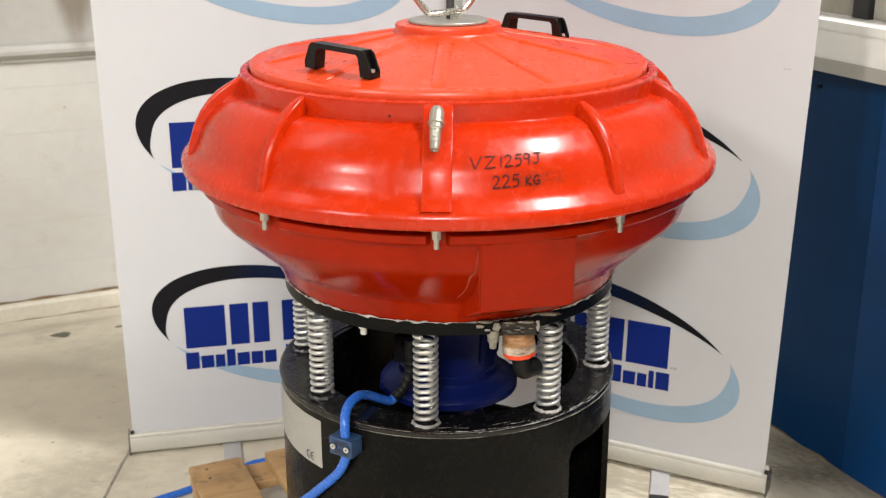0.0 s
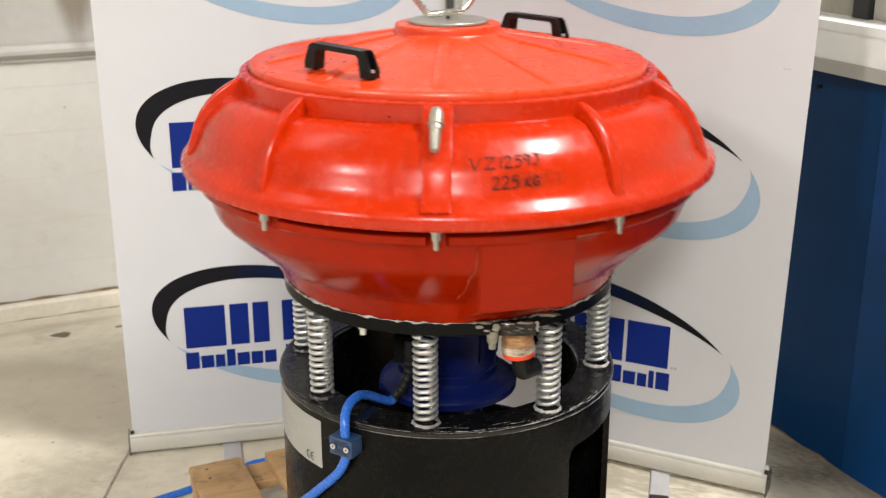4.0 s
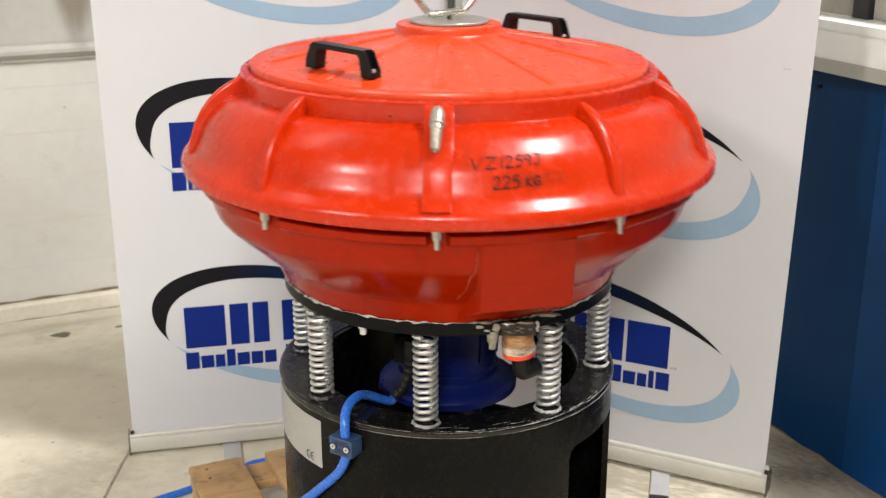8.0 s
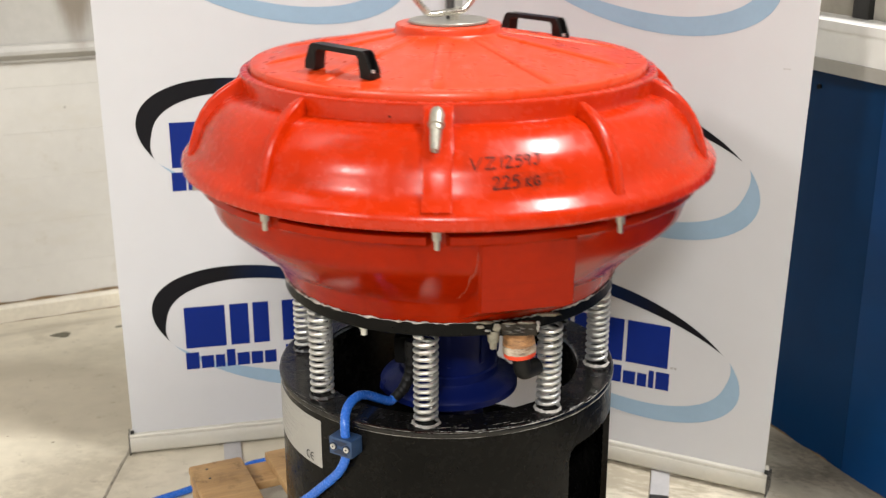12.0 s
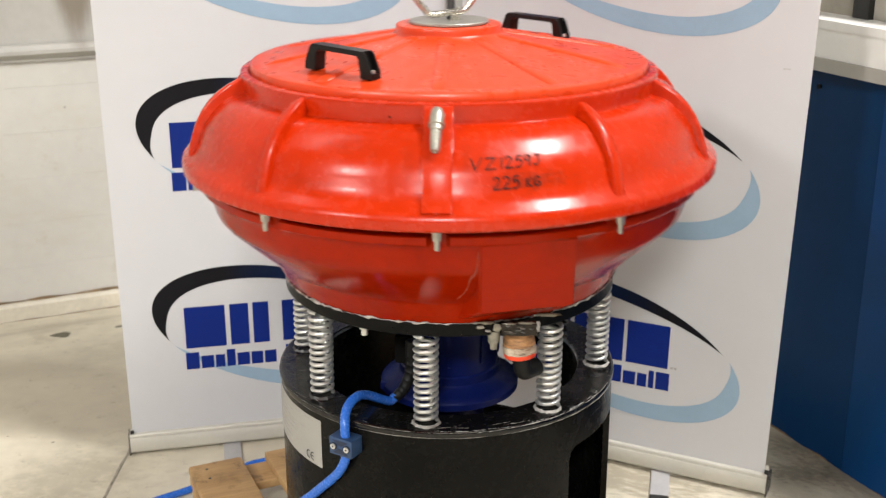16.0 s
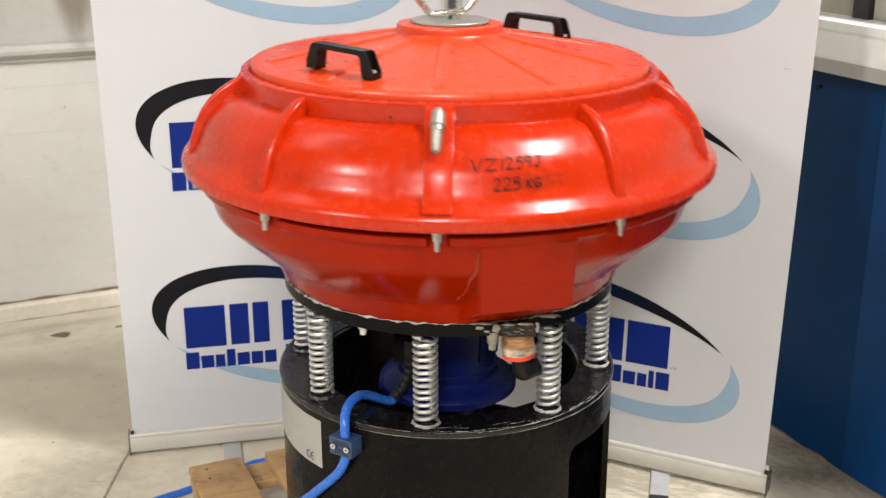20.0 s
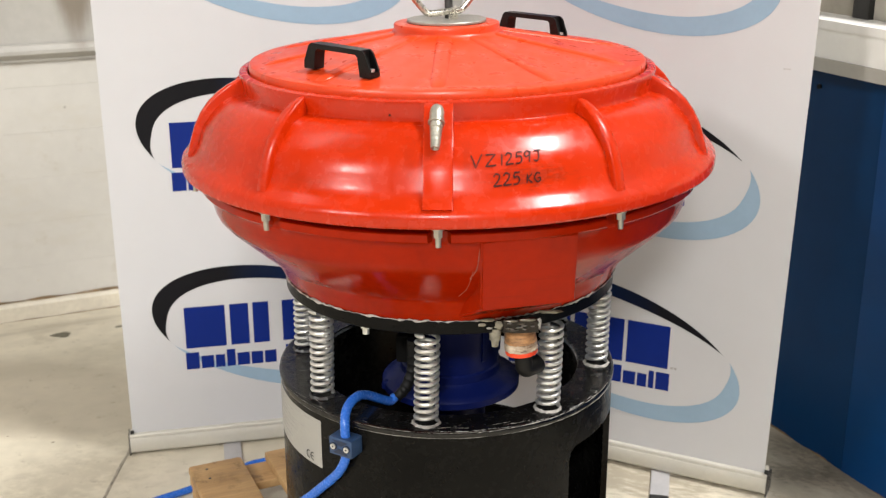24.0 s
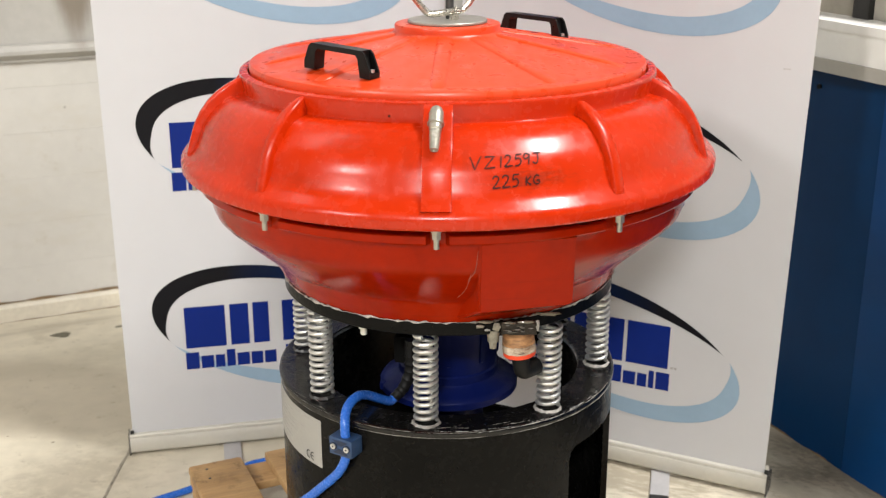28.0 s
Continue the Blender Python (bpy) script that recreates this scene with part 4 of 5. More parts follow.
def lid():
    bm = bmesh.new()
    prof = [(0.0, 1.199), (0.0940, 1.199), (0.0965, 1.198), (0.0978, 1.195), (0.0976, 1.190), (0.0982, 1.1862), (0.1010, 1.1825), (0.1070, 1.1793), (0.118, 1.1768), (0.135, 1.174), (0.330, 1.1395), (0.338, 1.1375), (0.346, 1.1375), (0.3595, 1.1368), (0.3637, 1.1350), (0.3655, 1.1318), (0.3660, 1.127), (0.3655, 1.117), (0.360, 1.115), (0.0, 1.115)]
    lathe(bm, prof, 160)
    part("lid", bm, LIT_LID_RED, bowl, "shallow red conical lid")
    for k in range(10):
        deg = -3.0 + 36 * k + (-3 if k in (1, 2) else 0)
        d, s = polar(1, deg), Vector((math.cos(radians(deg)), math.sin(radians(deg)), 0))
        bm = bmesh.new()
        rows = []
        for r, z, w in ((0.094, 1.1835, 0.0165), (0.106, 1.1820, 0.0165), (0.118, 1.1800, 0.0160), (0.20, 1.1655, 0.0155), (0.30, 1.1480, 0.0150), (0.326, 1.1428, 0.0145), (0.336, 1.1385, 0.0140), (0.342, 1.1360, 0.0135)):
            rows.append([bm.verts.new(d * r + s * x * w + Z * (z + h)) for x, h in ((-1.0, -0.006), (-0.80, -0.0012), (-0.55, 0.0008), (0.55, 0.0008), (0.80, -0.0012), (1.0, -0.006))])
        for a, b in zip(rows, rows[1:]):
            for q in range(5):
                bm.faces.new((a[q], b[q], b[q + 1], a[q + 1]))
        bm.faces.new(rows[0])
        bm.faces.new(rows[-1][::-1])
        part("lid_rib", bm, LIT_LID_RED, bowl, angle=60)
    bm = bmesh.new()
    lathe(bm, [(0.0, 1.199), (0.071, 1.199), (0.0735, 1.2005), (0.0735, 1.2035), (0.072, 1.205), (0.0, 1.205)], 64)
    part("lid_washer", bm, WASHER, bowl, "large dull steel washer")
    # lifting eye of bent rod round a threaded spindle
    bm = bmesh.new()
    pts = [(-0.076, -0.012, 1.262), (-0.062, -0.012, 1.247), (-0.040, -0.012, 1.2205), (-0.031, -0.012, 1.2155), (-0.012, -0.012, 1.217), (0.012, -0.008, 1.220), (0.024, -0.004, 1.221), (0.033, -0.002, 1.226), (0.052, 0.004, 1.252), (0.070, 0.010, 1.280)]
    tube(bm, smooth_path(pts, 6), 0.0062, 12)
    part("lifting_eye", bm, STEEL, bowl, "bent stainless lifting eye")
    bm = bmesh.new()
    rod(bm, (0.004, 0.004, 1.204), (0.004, 0.004, 1.30), 0.0075, 16)
    part("spindle", bm, DARK_STEEL, bowl, "dark threaded spindle")
    bm = bmesh.new()
    rod(bm, (0.012, -0.010, 1.204), (0.012, -0.010, 1.215), 0.0095, 6)
    tube(bm, [Vector((0.016, -0.010 + 0.0075 * math.cos(a), 1.2195 + 0.0085 * math.sin(a))) for a in [i * math.pi / 6 for i in range(12)]], 0.0018, 6)
    part("spindle_nut", bm, STEEL, bowl)


lid()


def lid_handle(p, q):
    """Bridge handle of black nylon: a solid web between two cheeks, hollow down the outside of each leg."""
    p, q = Vector(p), Vector(q)
    way = (q - p).normalized()
    side = way.cross(Z).normalized()
    L = (q - p).length
    H, W = 0.044, 0.0115
    inner = [(L - 0.0055, 0.0), (L - 0.0100, H - 0.0135), (L - 0.0150, H - 0.0085), (0.0150, H - 0.0085), (0.0100, H - 0.0135), (0.0055, 0.0)]
    shell = [(-0.018, 0.0), (-0.018, 0.012), (-0.006, H - 0.005), (0.001, H), (L - 0.001, H), (L + 0.006, H - 0.005), (L + 0.018, 0.012), (L + 0.018, 0.0)] + inner
    web = [(-0.018, 0.0), (-0.018, 0.009), (-0.006, 0.010), (0.001, H - 0.011), (0.001, H), (L - 0.001, H), (L - 0.001, H - 0.011), (L + 0.006, 0.010), (L + 0.018, 0.009), (L + 0.018, 0.0)] + inner
    bm = bmesh.new()
    for outline, s0, s1 in ((shell, -W, -W + 0.0034), (web, -W + 0.0034, W - 0.0034), (shell, W - 0.0034, W)):
        prism(bm, [p + way * x + Z * z + side * s0 for x, z in outline], side * (s1 - s0))
    bmesh.ops.remove_doubles(bm, verts=bm.verts, dist=1e-6)
    part("lid_handle", bm, HANDLE_BLACK, bowl, "black nylon bridge handle", angle=40, smooth=False)
    for x0 in (-0.0115, L + 0.0115):
        b0 = p + way * x0 + Z * 0.0095
        bm = rod(bmesh.new(), b0, b0 + Z * 0.0045, 0.0048, 14)
        part("handle_bolt", bm, ZINC, bowl)


lid_handle((-0.223, -0.195, 1.1475), (-0.133, -0.273, 1.1445))
lid_handle((0.131, 0.270, 1.1415), (0.220, 0.158, 1.1425))


def nozzle():
    """Angled hose barb on the pad."""
    deg = RIB_OFF - 0.3
    out = polar(1, deg)
    base = polar(0.390, deg, 1.100)
    bm = bmesh.new()
    top = polar(0.409, deg, 1.1105)
    axis = (polar(0.4575, deg - 0.2, 1.0615) - top).normalized()
    # rounded elbow head
    head = [(0.0, -0.0145), (0.0055, -0.0138), (0.0095, -0.011), (0.012, -0.006), (0.0130, 0.0), (0.0130, 0.014), (0.0125, 0.016), (0.0152, 0.017), (0.0152, 0.0195), (0.0120, 0.0205), (0.0116, 0.0285), (0.0100, 0.0297),
            (0.0094, 0.0315), (0.0107, 0.0330), (0.0095, 0.0390), (0.0104, 0.0405), (0.0091, 0.046), (0.0100, 0.0475), (0.0086, 0.0535), (0.0095, 0.0550), (0.0076, 0.066), (0.0050, 0.066), (0.0, 0.058)]
    head = [(r * 0.87, s * 0.97) for r, s in head]
    q = axis.to_track_quat("Z", "Y").to_matrix().to_4x4()
    n = 24
    rings = []
    for r, s in head:
        rings.append([bm.verts.new(top + axis * s + (q @ Vector((r * math.cos(2 * math.pi * k / n), r * math.sin(2 * math.pi * k / n), 0)))) for k in range(n)])
    for a, b in zip(rings, rings[1:]):
        for k in range(n):
            bm.faces.new((a[k], a[(k + 1) % n], b[(k + 1) % n], b[k]))
    bmesh.ops.remove_doubles(bm, verts=bm.verts, dist=1e-6)
    rod(bm, base - out * 0.012, top, 0.0115, 20)
    part("hose_nozzle", bm, DULL, bowl, "dull steel hose barb elbow", angle=24)


nozzle()


def ribbon(bm, line, wide, place):
    """A flat stroke of even width along a line of (x, y), laid down by place(x, y)."""
    n = len(line)
    rows = []
    for i in range(n):
        a, b = Vector(line[max(0, i - 1)]), Vector(line[min(n - 1, i + 1)])
        d = (b - a).normalized()
        w = wide * (0.5 + 0.09 * math.sin(i * 1.7 + n))
        rows.append([bm.verts.new(place(line[i][0] - d.y * w * q, line[i][1] + d.x * w * q)) for q in (-1, 1)])
    for p, q in zip(rows, rows[1:]):
        bm.faces.new((p[0], p[1], q[1], q[0]))


# pen strokes of the hand-written marks, a character each: (rounded, points) in pen units
PEN = {
    "V": [(0, ((0, 30), (12, 0), (28, 31)))],
    "Z": [(0, ((0, 28), (25, 28), (0, 1), (27, 2)))],
    "1": [(0, ((1, 27), (0, 0)))],
    "2": [(1, ((0, 22), (6, 28), (15, 24), (13, 15), (0, 1))), (0, ((0, 1), (21, 2)))],
    "5": [(0, ((17, 27), (3, 27), (1, 16))), (1, ((1, 16), (11, 18), (16, 10), (11, 2), (0, 1)))],
    "9": [(1, ((14, 23), (6, 28), (0, 20), (6, 14), (14, 20), (15, 25), (13, 1)))],
    "J": [(0, ((0, 26), (21, 26))), (1, ((12, 26), (13, 8), (7, 1), (-1, 5)))],
    "K": [(0, ((1, 20), (0, 0))), (0, ((13, 20), (1, 9), (14, 0)))],
    "G": [(1, ((15, 18), (6, 20), (0, 11), (5, 2), (15, 2), (16, 9))), (0, ((16, 9), (8, 9)))],
}


def writing():
    """Two lines of hand-drawn marker strokes that follow the shoulder."""
    for body, steps, a0, s0 in (("VZ1259J", (0, 37, 78, 88, 115, 138, 163), 3.9, 0.0535), ("225KG", (0, 25, 51, 87, 107), 8.0, 0.0238)):
        bm = bmesh.new()

        def place(x, y):
            x, y = x * 0.000604, y * 0.00069
            r, zz, n0, n1 = skin_at(s0 + y + x * 0.05)
            return polar(r + n0 * 0.0013, a0 + math.degrees((x + y * 0.05) / r), zz + n1 * 0.0013)
        for mark, x0 in zip(body, steps):
            for rounded, pts in PEN[mark]:
                line = [(x0 + x, y) for x, y in pts]
                if rounded:
                    line = [(v.x, v.y) for v in smooth_path([(x, y, 0) for x, y in line], 6)]
                else:
                    line = [((p[0] * (4 - i) + q[0] * i) / 4, (p[1] * (4 - i) + q[1] * i) / 4) for p, q in zip(line, line[1:]) for i in range(4)] + [line[-1]]
                ribbon(bm, line, 3.7, place)
        part("marker_writing", bm, INK, bowl, "black marker writing", smooth=False)


writing()


def motor():
    bm = bmesh.new()
    lathe(bm, [(0.0, 0.7055), (0.126, 0.7055), (0.126, 0.690), (0.108, 0.684), (0.104, 0.675), (0.0975, 0.545), (0.0975, 0.528), (0.1010, 0.525), (0.1015, 0.510), (0.106, 0.505), (0.126, 0.497), (0.136, 0.491), (0.139, 0.487), (0.139, 0.4745), (0.134, 0.4715), (0.07, 0.467), (0.07, 0.40), (0.0, 0.40)], 72)
    part("motor", bm, MOTOR_BLUE, bowl, "blue enamelled vibration motor")
    for deg in (-80, -40, 0, 40, 80, 120, 160, 200, 240):
        bm = bmesh.new()
        d, s = polar(1, deg), Vector((math.cos(radians(deg)), math.sin(radians(deg)), 0))
        prism(bm, [d * r + Z * z - s * 0.004 for r, z in ((0.098, 0.68), (0.107, 0.68), (0.101, 0.55), (0.095, 0.545))], s * 0.008)
        part("motor_rib", bm, MOTOR_BLUE, bowl)
    for deg in (105, 285):
        bm = bmesh.new()
        lathe(bm, [(0.0, 0.494), (0.007, 0.4935), (0.0095, 0.491), (0.0105, 0.487), (0.0105, 0.476), (0.0, 0.475)], 24)
        bmesh.ops.translate(bm, verts=bm.verts, vec=polar(0.1330, deg))
        part("motor_ear", bm, MOTOR_BLUE, bowl)
    # terminal box, gland and boot
    c = Vector((-0.088, -0.125, 0.0))
    part("terminal_box", box(bmesh.new(), c + Vector((0.012, 0.015, 0.60)), (0.05, 0.05, 0.055), -12, 0.006), DEEP, bowl, "black terminal box")
    part("gland_nut", rod(bmesh.new(), (-0.069, -0.150, 0.628), (-0.070, -0.151, 0.594), 0.0140, 8), HANDLE_BLACK, bowl)
    line = smooth_path([(-0.070, -0.151, 0.598), (-0.073, -0.153, 0.566), (-0.086, -0.161, 0.536), (-0.104, -0.172, 0.519)], 8)
    bm = bmesh.new()
    tube(bm, line, lambda i: 0.0128 - 0.00014 * i + (0.0013 if i % 4 == 0 else 0), 14)
    part("cable_boot", bm, RUBBER, bowl, "ribbed black cable boot")


motor()


def drain():
    """Drain pipe under the plate: resin-smeared bracket, taped pipe, pale band, red seal and a black elbow."""
    c = Vector((0.120, -0.272, 0.0))
    lean = Matrix.Rotation(radians(-5.0), 4, "Y")

    def turned(name, prof, material, label, seg=40, wob=None):
        bm = bmesh.new()
        lathe(bm, prof, seg, wob=wob)
        bmesh.ops.translate(bm, verts=bm.verts, vec=(0, 0, -0.70))
        bmesh.ops.transform(bm, matrix=Matrix.Translation(c + Z * 0.70) @ lean, verts=bm.verts)
        return part(name, bm, material, bowl, label)
    ragged = lambda d, k: (0.0007 * noise.noise(Vector((d * 0.2, k, 1))), 0.0016 * noise.noise(Vector((d * 0.15, k * 0.3, 5))))
    turned("drain_neck", [(0.0, 0.7055), (0.0265, 0.7055), (0.0268, 0.700), (0.0262, 0.694), (0.0, 0.694)], SMEARED, "dark neck smeared with resin")
    turned("drain_pipe", [(0.0, 0.7030), (0.0264, 0.7030), (0.0272, 0.701), (0.0278, 0.686), (0.0285, 0.682), (0.0285, 0.661), (0.0, 0.660)], TAPE, "drain pipe wrapped in tan tape", wob=ragged)
    turned("plaster_band", [(0.0278, 0.6595), (0.0294, 0.6605), (0.0297, 0.664), (0.0294, 0.669), (0.0295, 0.6735), (0.0275, 0.6755)], PLASTER, "chipped pale band round the pipe", 48, ragged)
    turned("drain_seal", [(0.0, 0.6605), (0.0275, 0.6605), (0.0288, 0.659), (0.0288, 0.6530), (0.0275, 0.6515), (0.0, 0.6515)], ORANGE, "orange-red sealing ring")
    bm = bmesh.new()
    tube(bm, smooth_path([c + Vector(v) for v in ((0.006, 0, 0.654), (0.008, 0, 0.632), (0.010, 0.001, 0.623), (0.014, 0.004, 0.6190), (0.024, 0.014, 0.6185), (0.036, 0.026, 0.6180))], 6), 0.0160, 20)
    part("drain_elbow", bm, RUBBER, bowl, "black elbow hose")
    # bracket block and the pale flakes of resin round it
    bm = bmesh.new()
    bmesh.ops.create_cube(bm, size=1.0)
    bmesh.ops.subdivide_edges(bm, edges=bm.edges[:], cuts=6, use_grid_fill=True)
    for v in bm.verts:
        n = noise.noise(v.co * 4.0) * 0.10 + noise.noise(v.co * 11.0) * 0.05
        v.co = Vector((0.1185 + v.co.x * 0.060 * (1 + n), -0.313 + v.co.y * 0.017 * (1 + 2 * n), 0.7195 + v.co.z * 0.021 * (1 + n)))
    part("drain_bracket", bm, SMEARED, bowl, "dark bracket smeared with clear resin")
    rng = random.Random(8)
    flakes = [(0.048, 0.030, -0.319, 0.7325, 0.0030), (0.074, 0.014, -0.321, 0.7235, 0.008), (0.090, 0.024, -0.323, 0.7315, 0.0022), (0.116, 0.028, -0.321, 0.7322, 0.0022), (0.147, 0.008, -0.312, 0.722, 0.011), (0.152, 0.042, -0.289, 0.7345, 0.0040),
              (0.044, 0.016, -0.3185, 0.7235, 0.0030), (0.060, 0.010, -0.3195, 0.7170, 0.0020)]
    flakes += [(rng.uniform(0.090, 0.135), rng.uniform(0.006, 0.016), -0.3225, rng.uniform(0.712, 0.727), 0.0004) for _ in range(11)]
    for x0, w, y, z, h in flakes:
        bm = bmesh.new()
        bmesh.ops.create_icosphere(bm, subdivisions=2, radius=1.0)
        for v in bm.verts:
            n = 1 + 0.5 * noise.noise(v.co * 2.6 + Vector((x0 * 90, 0, 0)))
            v.co = Vector((x0 + w / 2 + v.co.x * n * w / 2, y + v.co.y * n * 0.003, z + v.co.z * n * h))
        part("resin_lump", bm, SEALANT if w < 0.012 else CLEAR_GLUE, bowl, "scrap of grey resin")
    bm = bmesh.new()
    rod(bm, (0.0755, -0.302, 0.712), (0.0755, -0.302, 0.690), 0.0115, 14, 0.0100)
    rod(bm, (0.0755, -0.302, 0.691), (0.0755, -0.302, 0.677), 0.0080, 6, 0.0065)
    part("drain_bolt", bm, CLEAR_GLUE, bowl, "bolt smeared with resin")


drain()


# ---- power cable and its clamp ----
def cable():
    r = 0.0089
    wall = DRUM_R + r + 0.006
    pts = [Vector((-0.1005, -0.1700, 0.5215)), Vector((-0.1045, -0.1728, 0.5185)), Vector((-0.111, -0.179, 0.5165)), Vector((-0.126, -0.193, 0.527)), Vector((-0.152, -0.219, 0.548)), polar(0.302, -34.3, 0.557), polar(0.333, -33.6, 0.546), polar(wall + 0.002, -31.9, 0.518), polar(wall, -31.7, 0.475), polar(wall, -34.6, 0.43),
           polar(wall + 0.001, -43.6, 0.372), polar(wall + 0.012, -53, 0.315), polar(0.40, -62, 0.24), polar(0.50, -76, 0.17), Vector((-0.66, -0.06, 0.12)), Vector((-0.83, 0.08, 0.03)), Vector((-0.86, 0.20, r)),
           Vector((-0.81, 0.22, r)), Vector((-0.722, 0.310, r)), Vector((-0.645, 0.366, r)), Vector((-0.581, 0.426, r)), Vector((-0.513, 0.492, r)), Vector((-0.475, 0.513, r)), Vector((-0.42, 0.545, r)), Vector((-0.25, 0.60, r)), Vector((0.0, 0.64, r)), Vector((0.3, 0.50, r))]
    ob = part("power_cable", tube(bmesh.new(), smooth_path(pts, 12), r, 14), CABLE_BLUE, None)
    tagged(ob, "bright blue power cable from the motor down to the floor", "cable")
    deg = -32.0
    c = polar(DRUM_R + 0.0150, deg, 0.489)
    m = Matrix.Translation(c) @ pose(0, 0, 0, 0, 0, deg)
    cl = part("cable_clamp", box(bmesh.new(), None, (0.050, 0.034, 0.035), bevel=0.0035, m=m), CLAMP_BLUE, machine, "slate blue cable clamp", angle=30)
    f = polar(1, deg)
    s = Vector((math.cos(radians(deg)), math.sin(radians(deg)), 0))
    # wedge-shaped pockets above and below the waist, then the sunk screws
    # pockets are raised pieces, their recess shade put into the dark colour
    for up in (1, -1):
        bm = bmesh.new()
        prism(bm, [c + f * 0.0155 + s * x + Z * (up * z) for x, z in ((-0.0165, 0.0125), (0.0165, 0.0125), (0.004, 0.0035), (-0.004, 0.0035))], f * 0.0022)
        part("clamp_pocket_shade", bm, CLAMP_SHADED, cl)
    for x in (-0.0145, 0.0145):
        q = c + s * x + f * 0.0160
        part("clamp_washer", rod(bmesh.new(), q - f * 0.001, q + f * 0.0024, 0.0080, 20), CLAMP_SHADED, cl)
        screw = part("clamp_screw", rod(bmesh.new(), q, q + f * 0.0042, 0.0054, 16), ZINC, cl, "bright socket screw")
        part("screw_socket", rod(bmesh.new(), q, q + f * 0.0045, 0.0019, 6), RUBBER, screw)


cable()


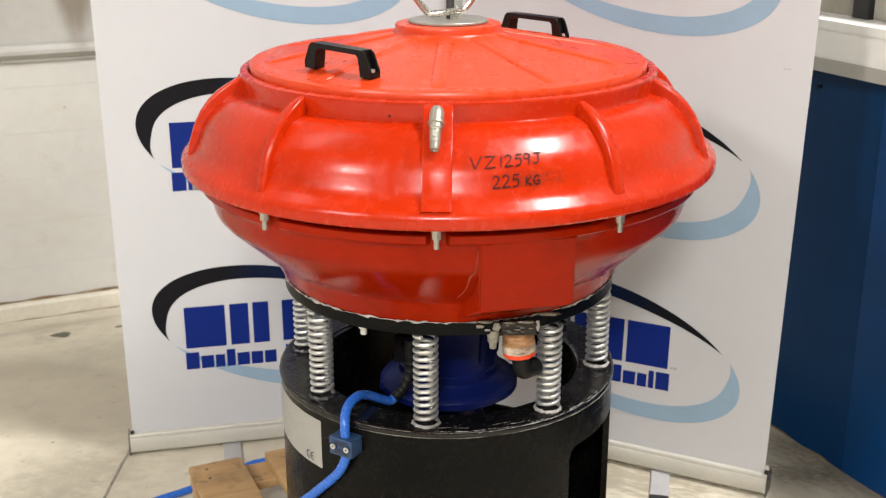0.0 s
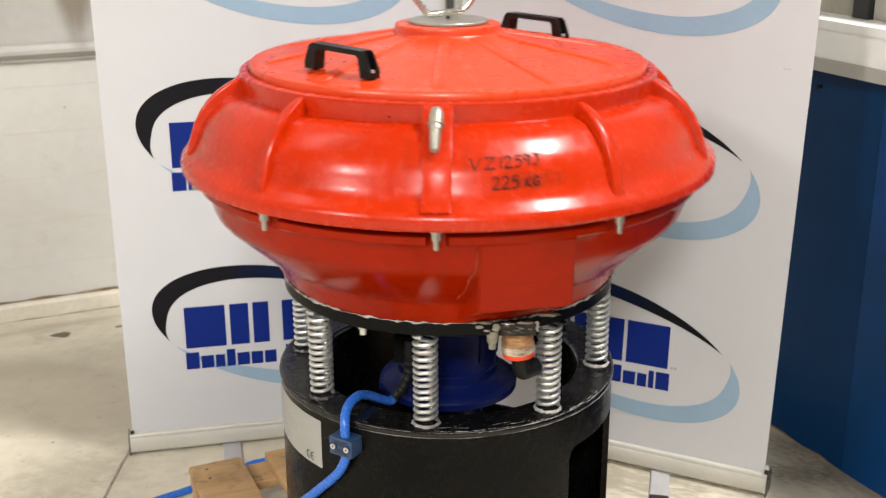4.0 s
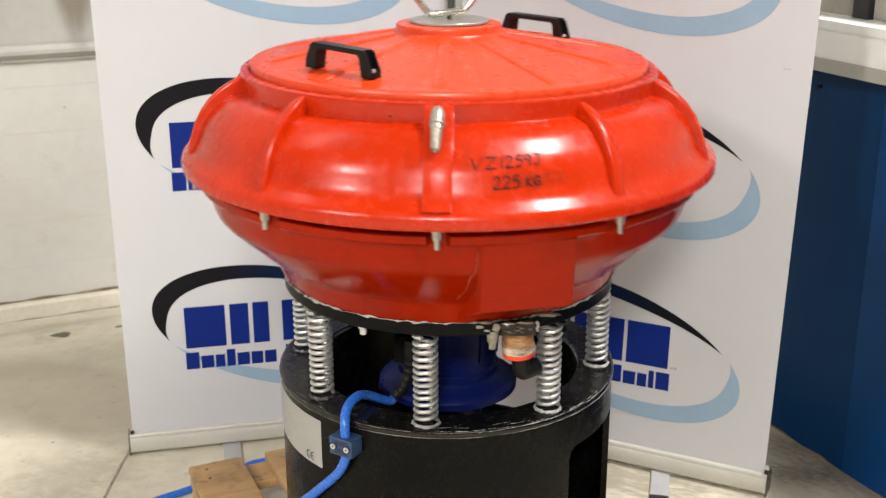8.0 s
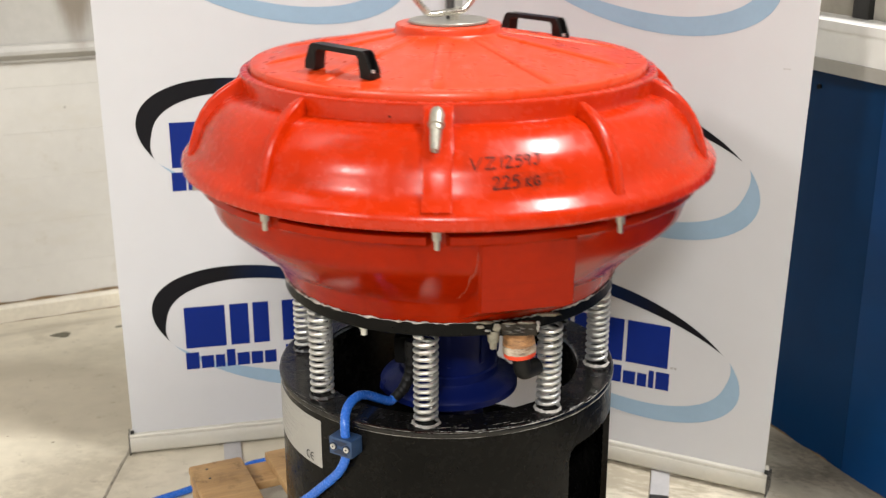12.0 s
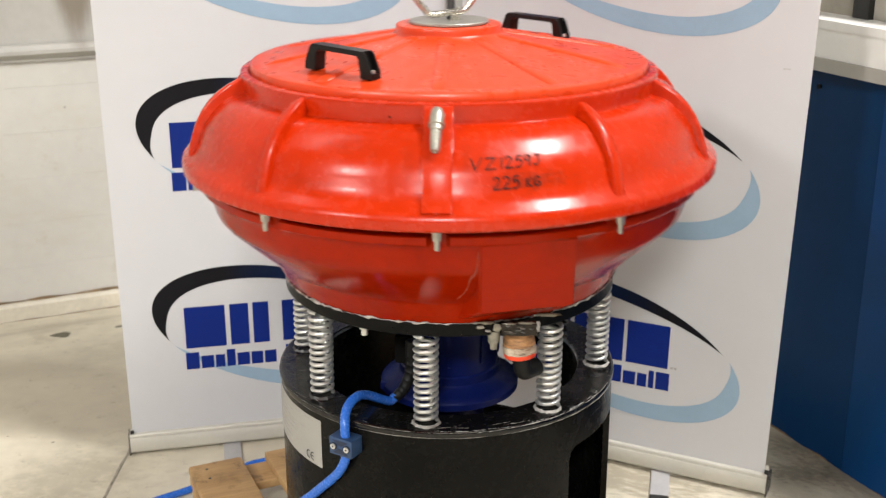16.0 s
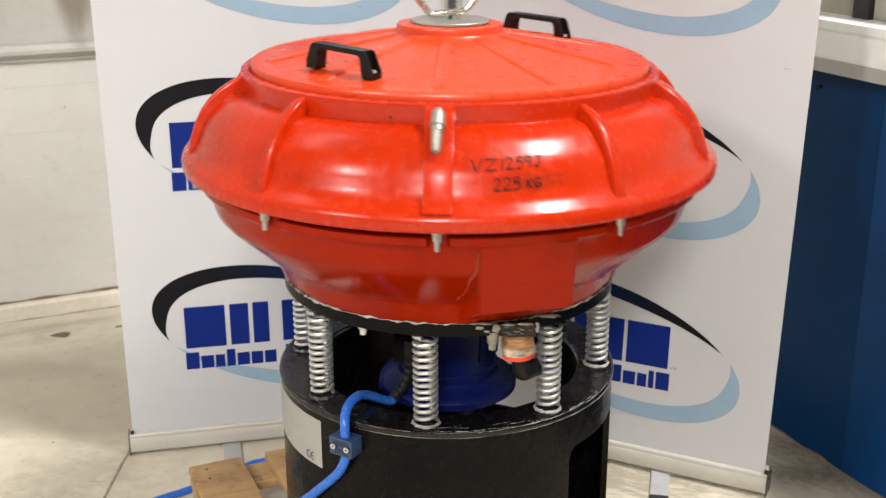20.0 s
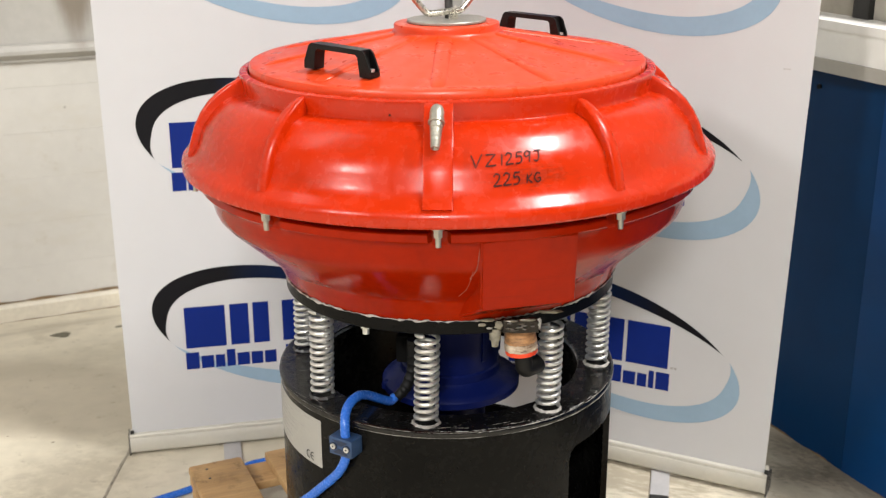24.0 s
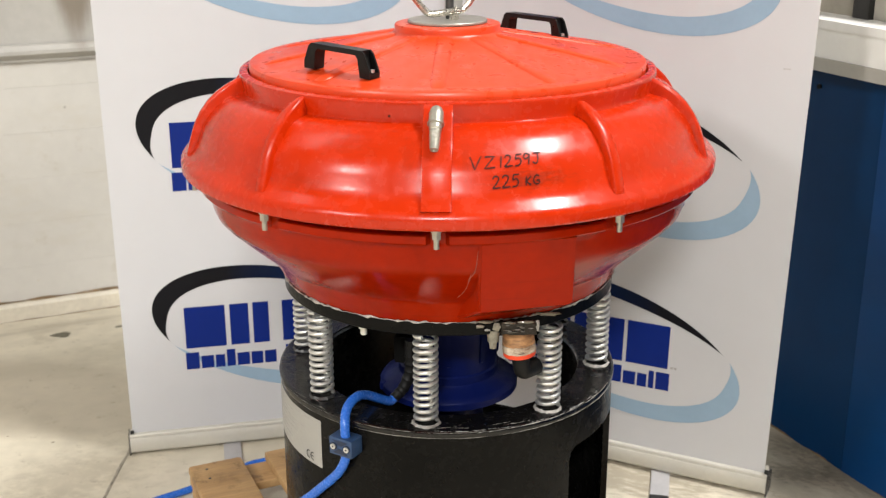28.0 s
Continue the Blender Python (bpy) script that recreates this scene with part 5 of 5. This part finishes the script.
# ---- motion: the bowl shakes on its springs, then rocks to rest ----
def motions():
    # rows of the bowl's walk: seconds; shift in millimetres along x, y, z; tilt in degrees about x, y, z
    bowl_rows = [
        (0, 0.6, -0.6, 0.1, -0.11, -0.04, -0.06),
        (0.5, -2.4, -0.1, -0.1, 0.3, 0.32, 0.3),
        (1, 3.6, 1.3, 0.1, -0, -0.35, 0.01),
        (1.5, -1.1, -2, -0.4, -0.78, 0.44, -0.1),
        (2, 0.6, -1.5, -0.1, 0.18, -0.46, -0.19),
        (2.5, 0.2, 0.1, -0.1, 0.13, 0.2, 0.07),
        (3, 0.3, -1.6, -0.3, -0.34, 0.27, -0.02),
        (3.5, 0, -0.9, -0.9, -0.25, -0.33, -0.07),
        (5.5, -1.2, -1.8, -0.1, -0.22, 0.15, 0.04),
        (6, 1.1, -0.8, -0.6, -0.04, -0.14, -0.07),
        (6.5, -0.9, -1.2, 0.1, -0.12, 0.25, 0.03),
        (7, 0.5, 0.2, -0.5, -0.05, -0.03, -0.04),
        (7.5, -0.2, -0.7, -0.4, -0.25, 0.01, -0.08),
        (8, -0.1, -1, -0.1, -0.04, 0.23, -0.04),
        (8.5, -0.1, -0.1, -0.2, -0.05, -0.01, -0.1),
        (9, -0.2, -1.5, -0.3, -0.25, 0.11, -0.04),
        (9.5, 0.6, -0.4, 0.1, -0.01, -0.05, -0.03),
        (10, -0.9, -1.2, -0.1, -0.15, 0.12, -0.02),
        (10.5, 0.4, -0.4, 0.4, 0.08, 0.07, -0.01),
        (11, 1.1, -0.1, -0.3, 0.02, -0.02, -0.08),
        (11.5, -0.3, -0, -0.3, -0.11, 0.04, -0.01),
        (12, 0.8, -1.2, -0.1, 0.01, -0.06, -0.02),
        (12.5, 0.8, -0.5, -0.2, -0.04, -0.08, -0.05),
        (14.5, -0.8, -0.6, -0.5, -0.11, 0.26, 0),
        (15, -1.3, -1.5, -0.9, -0.43, 0.21, -0.1),
        (15.5, 1.7, -0.8, -0.3, 0.07, -0.01, -0.14),
        (16, 1.9, -0.1, -0.9, 0.03, -0.08, -0.13),
        (16.5, -0.6, -1.1, -0.3, -0.11, 0.29, -0.06),
        (17, 1.6, -0.6, -0.1, 0.09, -0.21, -0.06),
        (17.5, 1.7, -0.5, -0.1, -0, -0.26, -0.05),
        (18, 0.9, -0.9, -0.2, 0.16, 0.1, -0.11),
        (18.5, 0.1, -1.1, -0, -0.33, -0.19, -0.07),
        (19, -1.9, -1.2, 0.1, -0.53, 0.12, 0.03),
        (19.5, 1.1, -0.9, -0.4, -0.37, -0.39, -0.09),
        (20, 0.2, -2, 0.3, 0.24, 0.4, -0.13),
        (20.5, 3.5, 0.4, -0.9, 0.56, -0.5, -0.2),
        (21, -5.3, -1.4, -1.6, 0.05, 2.09, -0.08),
        (21.1, 9.3, 12.1, 1.4, -1.58, -0.86, 0.46),
        (21.2, -9.7, -14.6, -1.7, 1.83, 1.07, -0.51),
        (21.3, -3.8, -8.4, -1, 0.97, 0.65, -0.24),
        (21.4, 6.4, 7.1, 0.9, -0.96, -0.48, 0.29),
        (21.5, 7.5, -9.0, -0.3, 0.70, -1.33, -0.75),
        (23.5, -3.2, -0.7, -0.2, 0.25, 0.98, -0.04),
        (23.6, -0.8, 2.9, 0.3, -0.23, -0.27, 0.03),
        (23.7, 3.7, -1.2, -0.1, -0.06, 0.18, 0.08),
        (23.8, -2.4, -1.9, -0.2, 0.29, 0.12, -0.1),
        (23.9, -3.9, 3.4, 0.3, -0.13, -0.37, -0.05),
        (24, 2.4, 2.7, 0.3, -0.29, -0.59, 0.26),
        (24.1, 2.1, -6.1, -0.6, 0.47, 0.57, -0.05),
        (24.2, -2.5, -0.3, -0.1, 0.15, -0.02, -0.07),
        (24.3, -2.4, 5.9, 0.6, -0.43, -0.56, 0.03),
        (24.4, 3.5, -1.9, -0.1, 0.01, 0.24, 0.06),
        (24.5, 7.3, -5.4, -0.6, 0.11, 0.22, 0.03),
        (24.6, -6.1, 2.7, 0.2, 0.04, -0.35, -0.12),
        (24.7, -5.4, 4.7, 0.4, -0.18, -0.52, -0.06),
        (24.8, 6.8, -5.6, -0.5, 0.2, 0.62, 0.09),
        (24.9, 2, -4.5, -0.4, 0.32, 0.43, -0.02),
        (25, -3.4, 3.1, -0, -0.14, 0.18, -0.18),
        (25.1, 0.7, 1.5, 0.2, -0.18, -0.12, 0.04),
        (25.2, 1, -5.6, -0.6, 0.48, 0.51, -0.07),
        (25.3, -2.2, -1.2, -0.2, 0.22, 0.06, -0.08),
        (25.4, -0.5, 5.9, 0.6, -0.53, -0.52, 0.09),
        (25.5, -0.6, 1.8, -0.3, 0.17, -0.4, 0.03),
        (25.6, 1.8, -5.2, -0.5, 0.4, 0.48, -0.04),
        (25.7, 2.1, 1.8, 0.2, -0.26, -0.11, 0.08),
        (25.8, -2.4, 2, 0.2, -0.07, -0.22, -0.03),
        (25.9, -1.9, -4.5, -0.5, 0.51, 0.35, -0.13),
        (26, 3.2, 0.2, -0.4, -0.06, 0.29, 0.11),
        (26.1, -2, 3.4, 0.3, -0.22, -0.33, 0),
        (26.2, -3.6, 0.1, -0, 0.16, -0.09, -0.1),
        (26.3, 1.9, -2.9, -0.3, 0.18, 0.28, 0),
        (26.4, 1.2, -1, -0.1, 0.04, 0.11, 0.01),
        (26.5, -1.1, 3.1, -0, -0.25, -0.19, 0.01),
        (26.6, -1.4, -0.8, -0.1, 0.14, 0.04, -0.05),
        (26.7, 0.7, -2.4, -0.2, 0.19, 0.22, -0.02),
        (26.8, 1, 0.6, 0.1, -0.11, -0.03, 0.04),
        (26.9, -1, 2.2, 0.2, -0.16, -0.21, 0.01),
        (27, -1.5, -1.8, -0.3, 0.23, 0.01, -0.03),
        (27.2, 1.5, 2, 0.2, -0.26, -0.14, 0.07),
        (27.4, 0.1, -2.2, -0.2, 0.2, 0.19, -0.03),
        (27.5, 1.4, 1.9, 0.5, -0.12, 0.13, 0.02),
        (27.6, -0.3, 0.4, 0, -0.02, -0.04, -0),
        (27.8, 0.6, -0.8, -0.1, 0.04, 0.08, 0),
        (28, 0.2, -0, -0.2, -0.11, -0.14, 0.01),
    ]
    # rocking through resonance as the motor runs down
    for k in range(19):
        t = 21.6 + 0.1 * k
        a = (k + 1) / 20
        u = (11 - 5 * a) * math.cos(2 * math.pi * 2.75 * (t - 21.5) + 2.9)
        v = (12 - 8 * a) * math.cos(2 * math.pi * 3.4 * (t - 21.5) + 0.4)
        bowl_rows.append((t, 0.57 * u - 0.22 * v, -0.23 * u - 0.69 * v, -0.08 * v, math.degrees(-0.00011 * u + 0.00131 * v), math.degrees(0.00055 * u + 0.00097 * v), math.degrees(0.0002 * u - 0.00031 * v)))
    for t in (4.0, 4.5, 5.0, 13.0, 13.5, 14.0):
        bowl_rows.append((t, 0.5 * math.sin(t * 9), -0.8, -0.2, 0.1 * math.sin(t * 7), 0.12 * math.cos(t * 5), -0.04))
    bowl_rows.sort()
    rows, tops = [], [[] for _ in SPRINGS]
    i = 0
    for n in range(841):
        t = n / FPS
        while i < len(bowl_rows) - 2 and t >= bowl_rows[i + 1][0]:
            i += 1
        a, b = bowl_rows[i], bowl_rows[i + 1]
        f = min(1, max(0, (t - a[0]) / (b[0] - a[0])))
        f = f * f * (3 - 2 * f)
        p = [x + (y - x) * f for x, y in zip(a[1:], b[1:])]
        # the motor's own quick vibration while it runs
        run = min(1, max(0, (t - 0.1) / 0.9)) * min(1, max(0, (23.3 - t) / 2.8))
        run *= 1.5 + 1.0 * math.exp(-((t - 21.0) / 0.45) ** 2)
        w = run * math.sin(math.pi * n / 2)
        p = [x + w * q for x, q in zip(p, (2.0, 0.0, 1.4, 0.36, 0.26, 0.0))]
        m = pose(p[0] / 1000, p[1] / 1000, PIVOT.z - 0.12 + p[2] / 1000, *p[3:])
        rows.append((t, m))
        whole = Matrix.Translation((0, 0, 0.12)) @ m @ Matrix.Translation(-PIVOT)
        for k, (ob, at) in enumerate(SPRINGS):
            head = at + Z * SPRING_L
            d = whole @ head - head
            tops[k].append((t, pose(at.x, at.y, at.z - 0.12, math.degrees(-d.y / SPRING_L), math.degrees(d.x / SPRING_L), 0)))
    walk(bowl, rows)
    for (ob, at), r in zip(SPRINGS, tops):
        walk(ob, r)


motions()
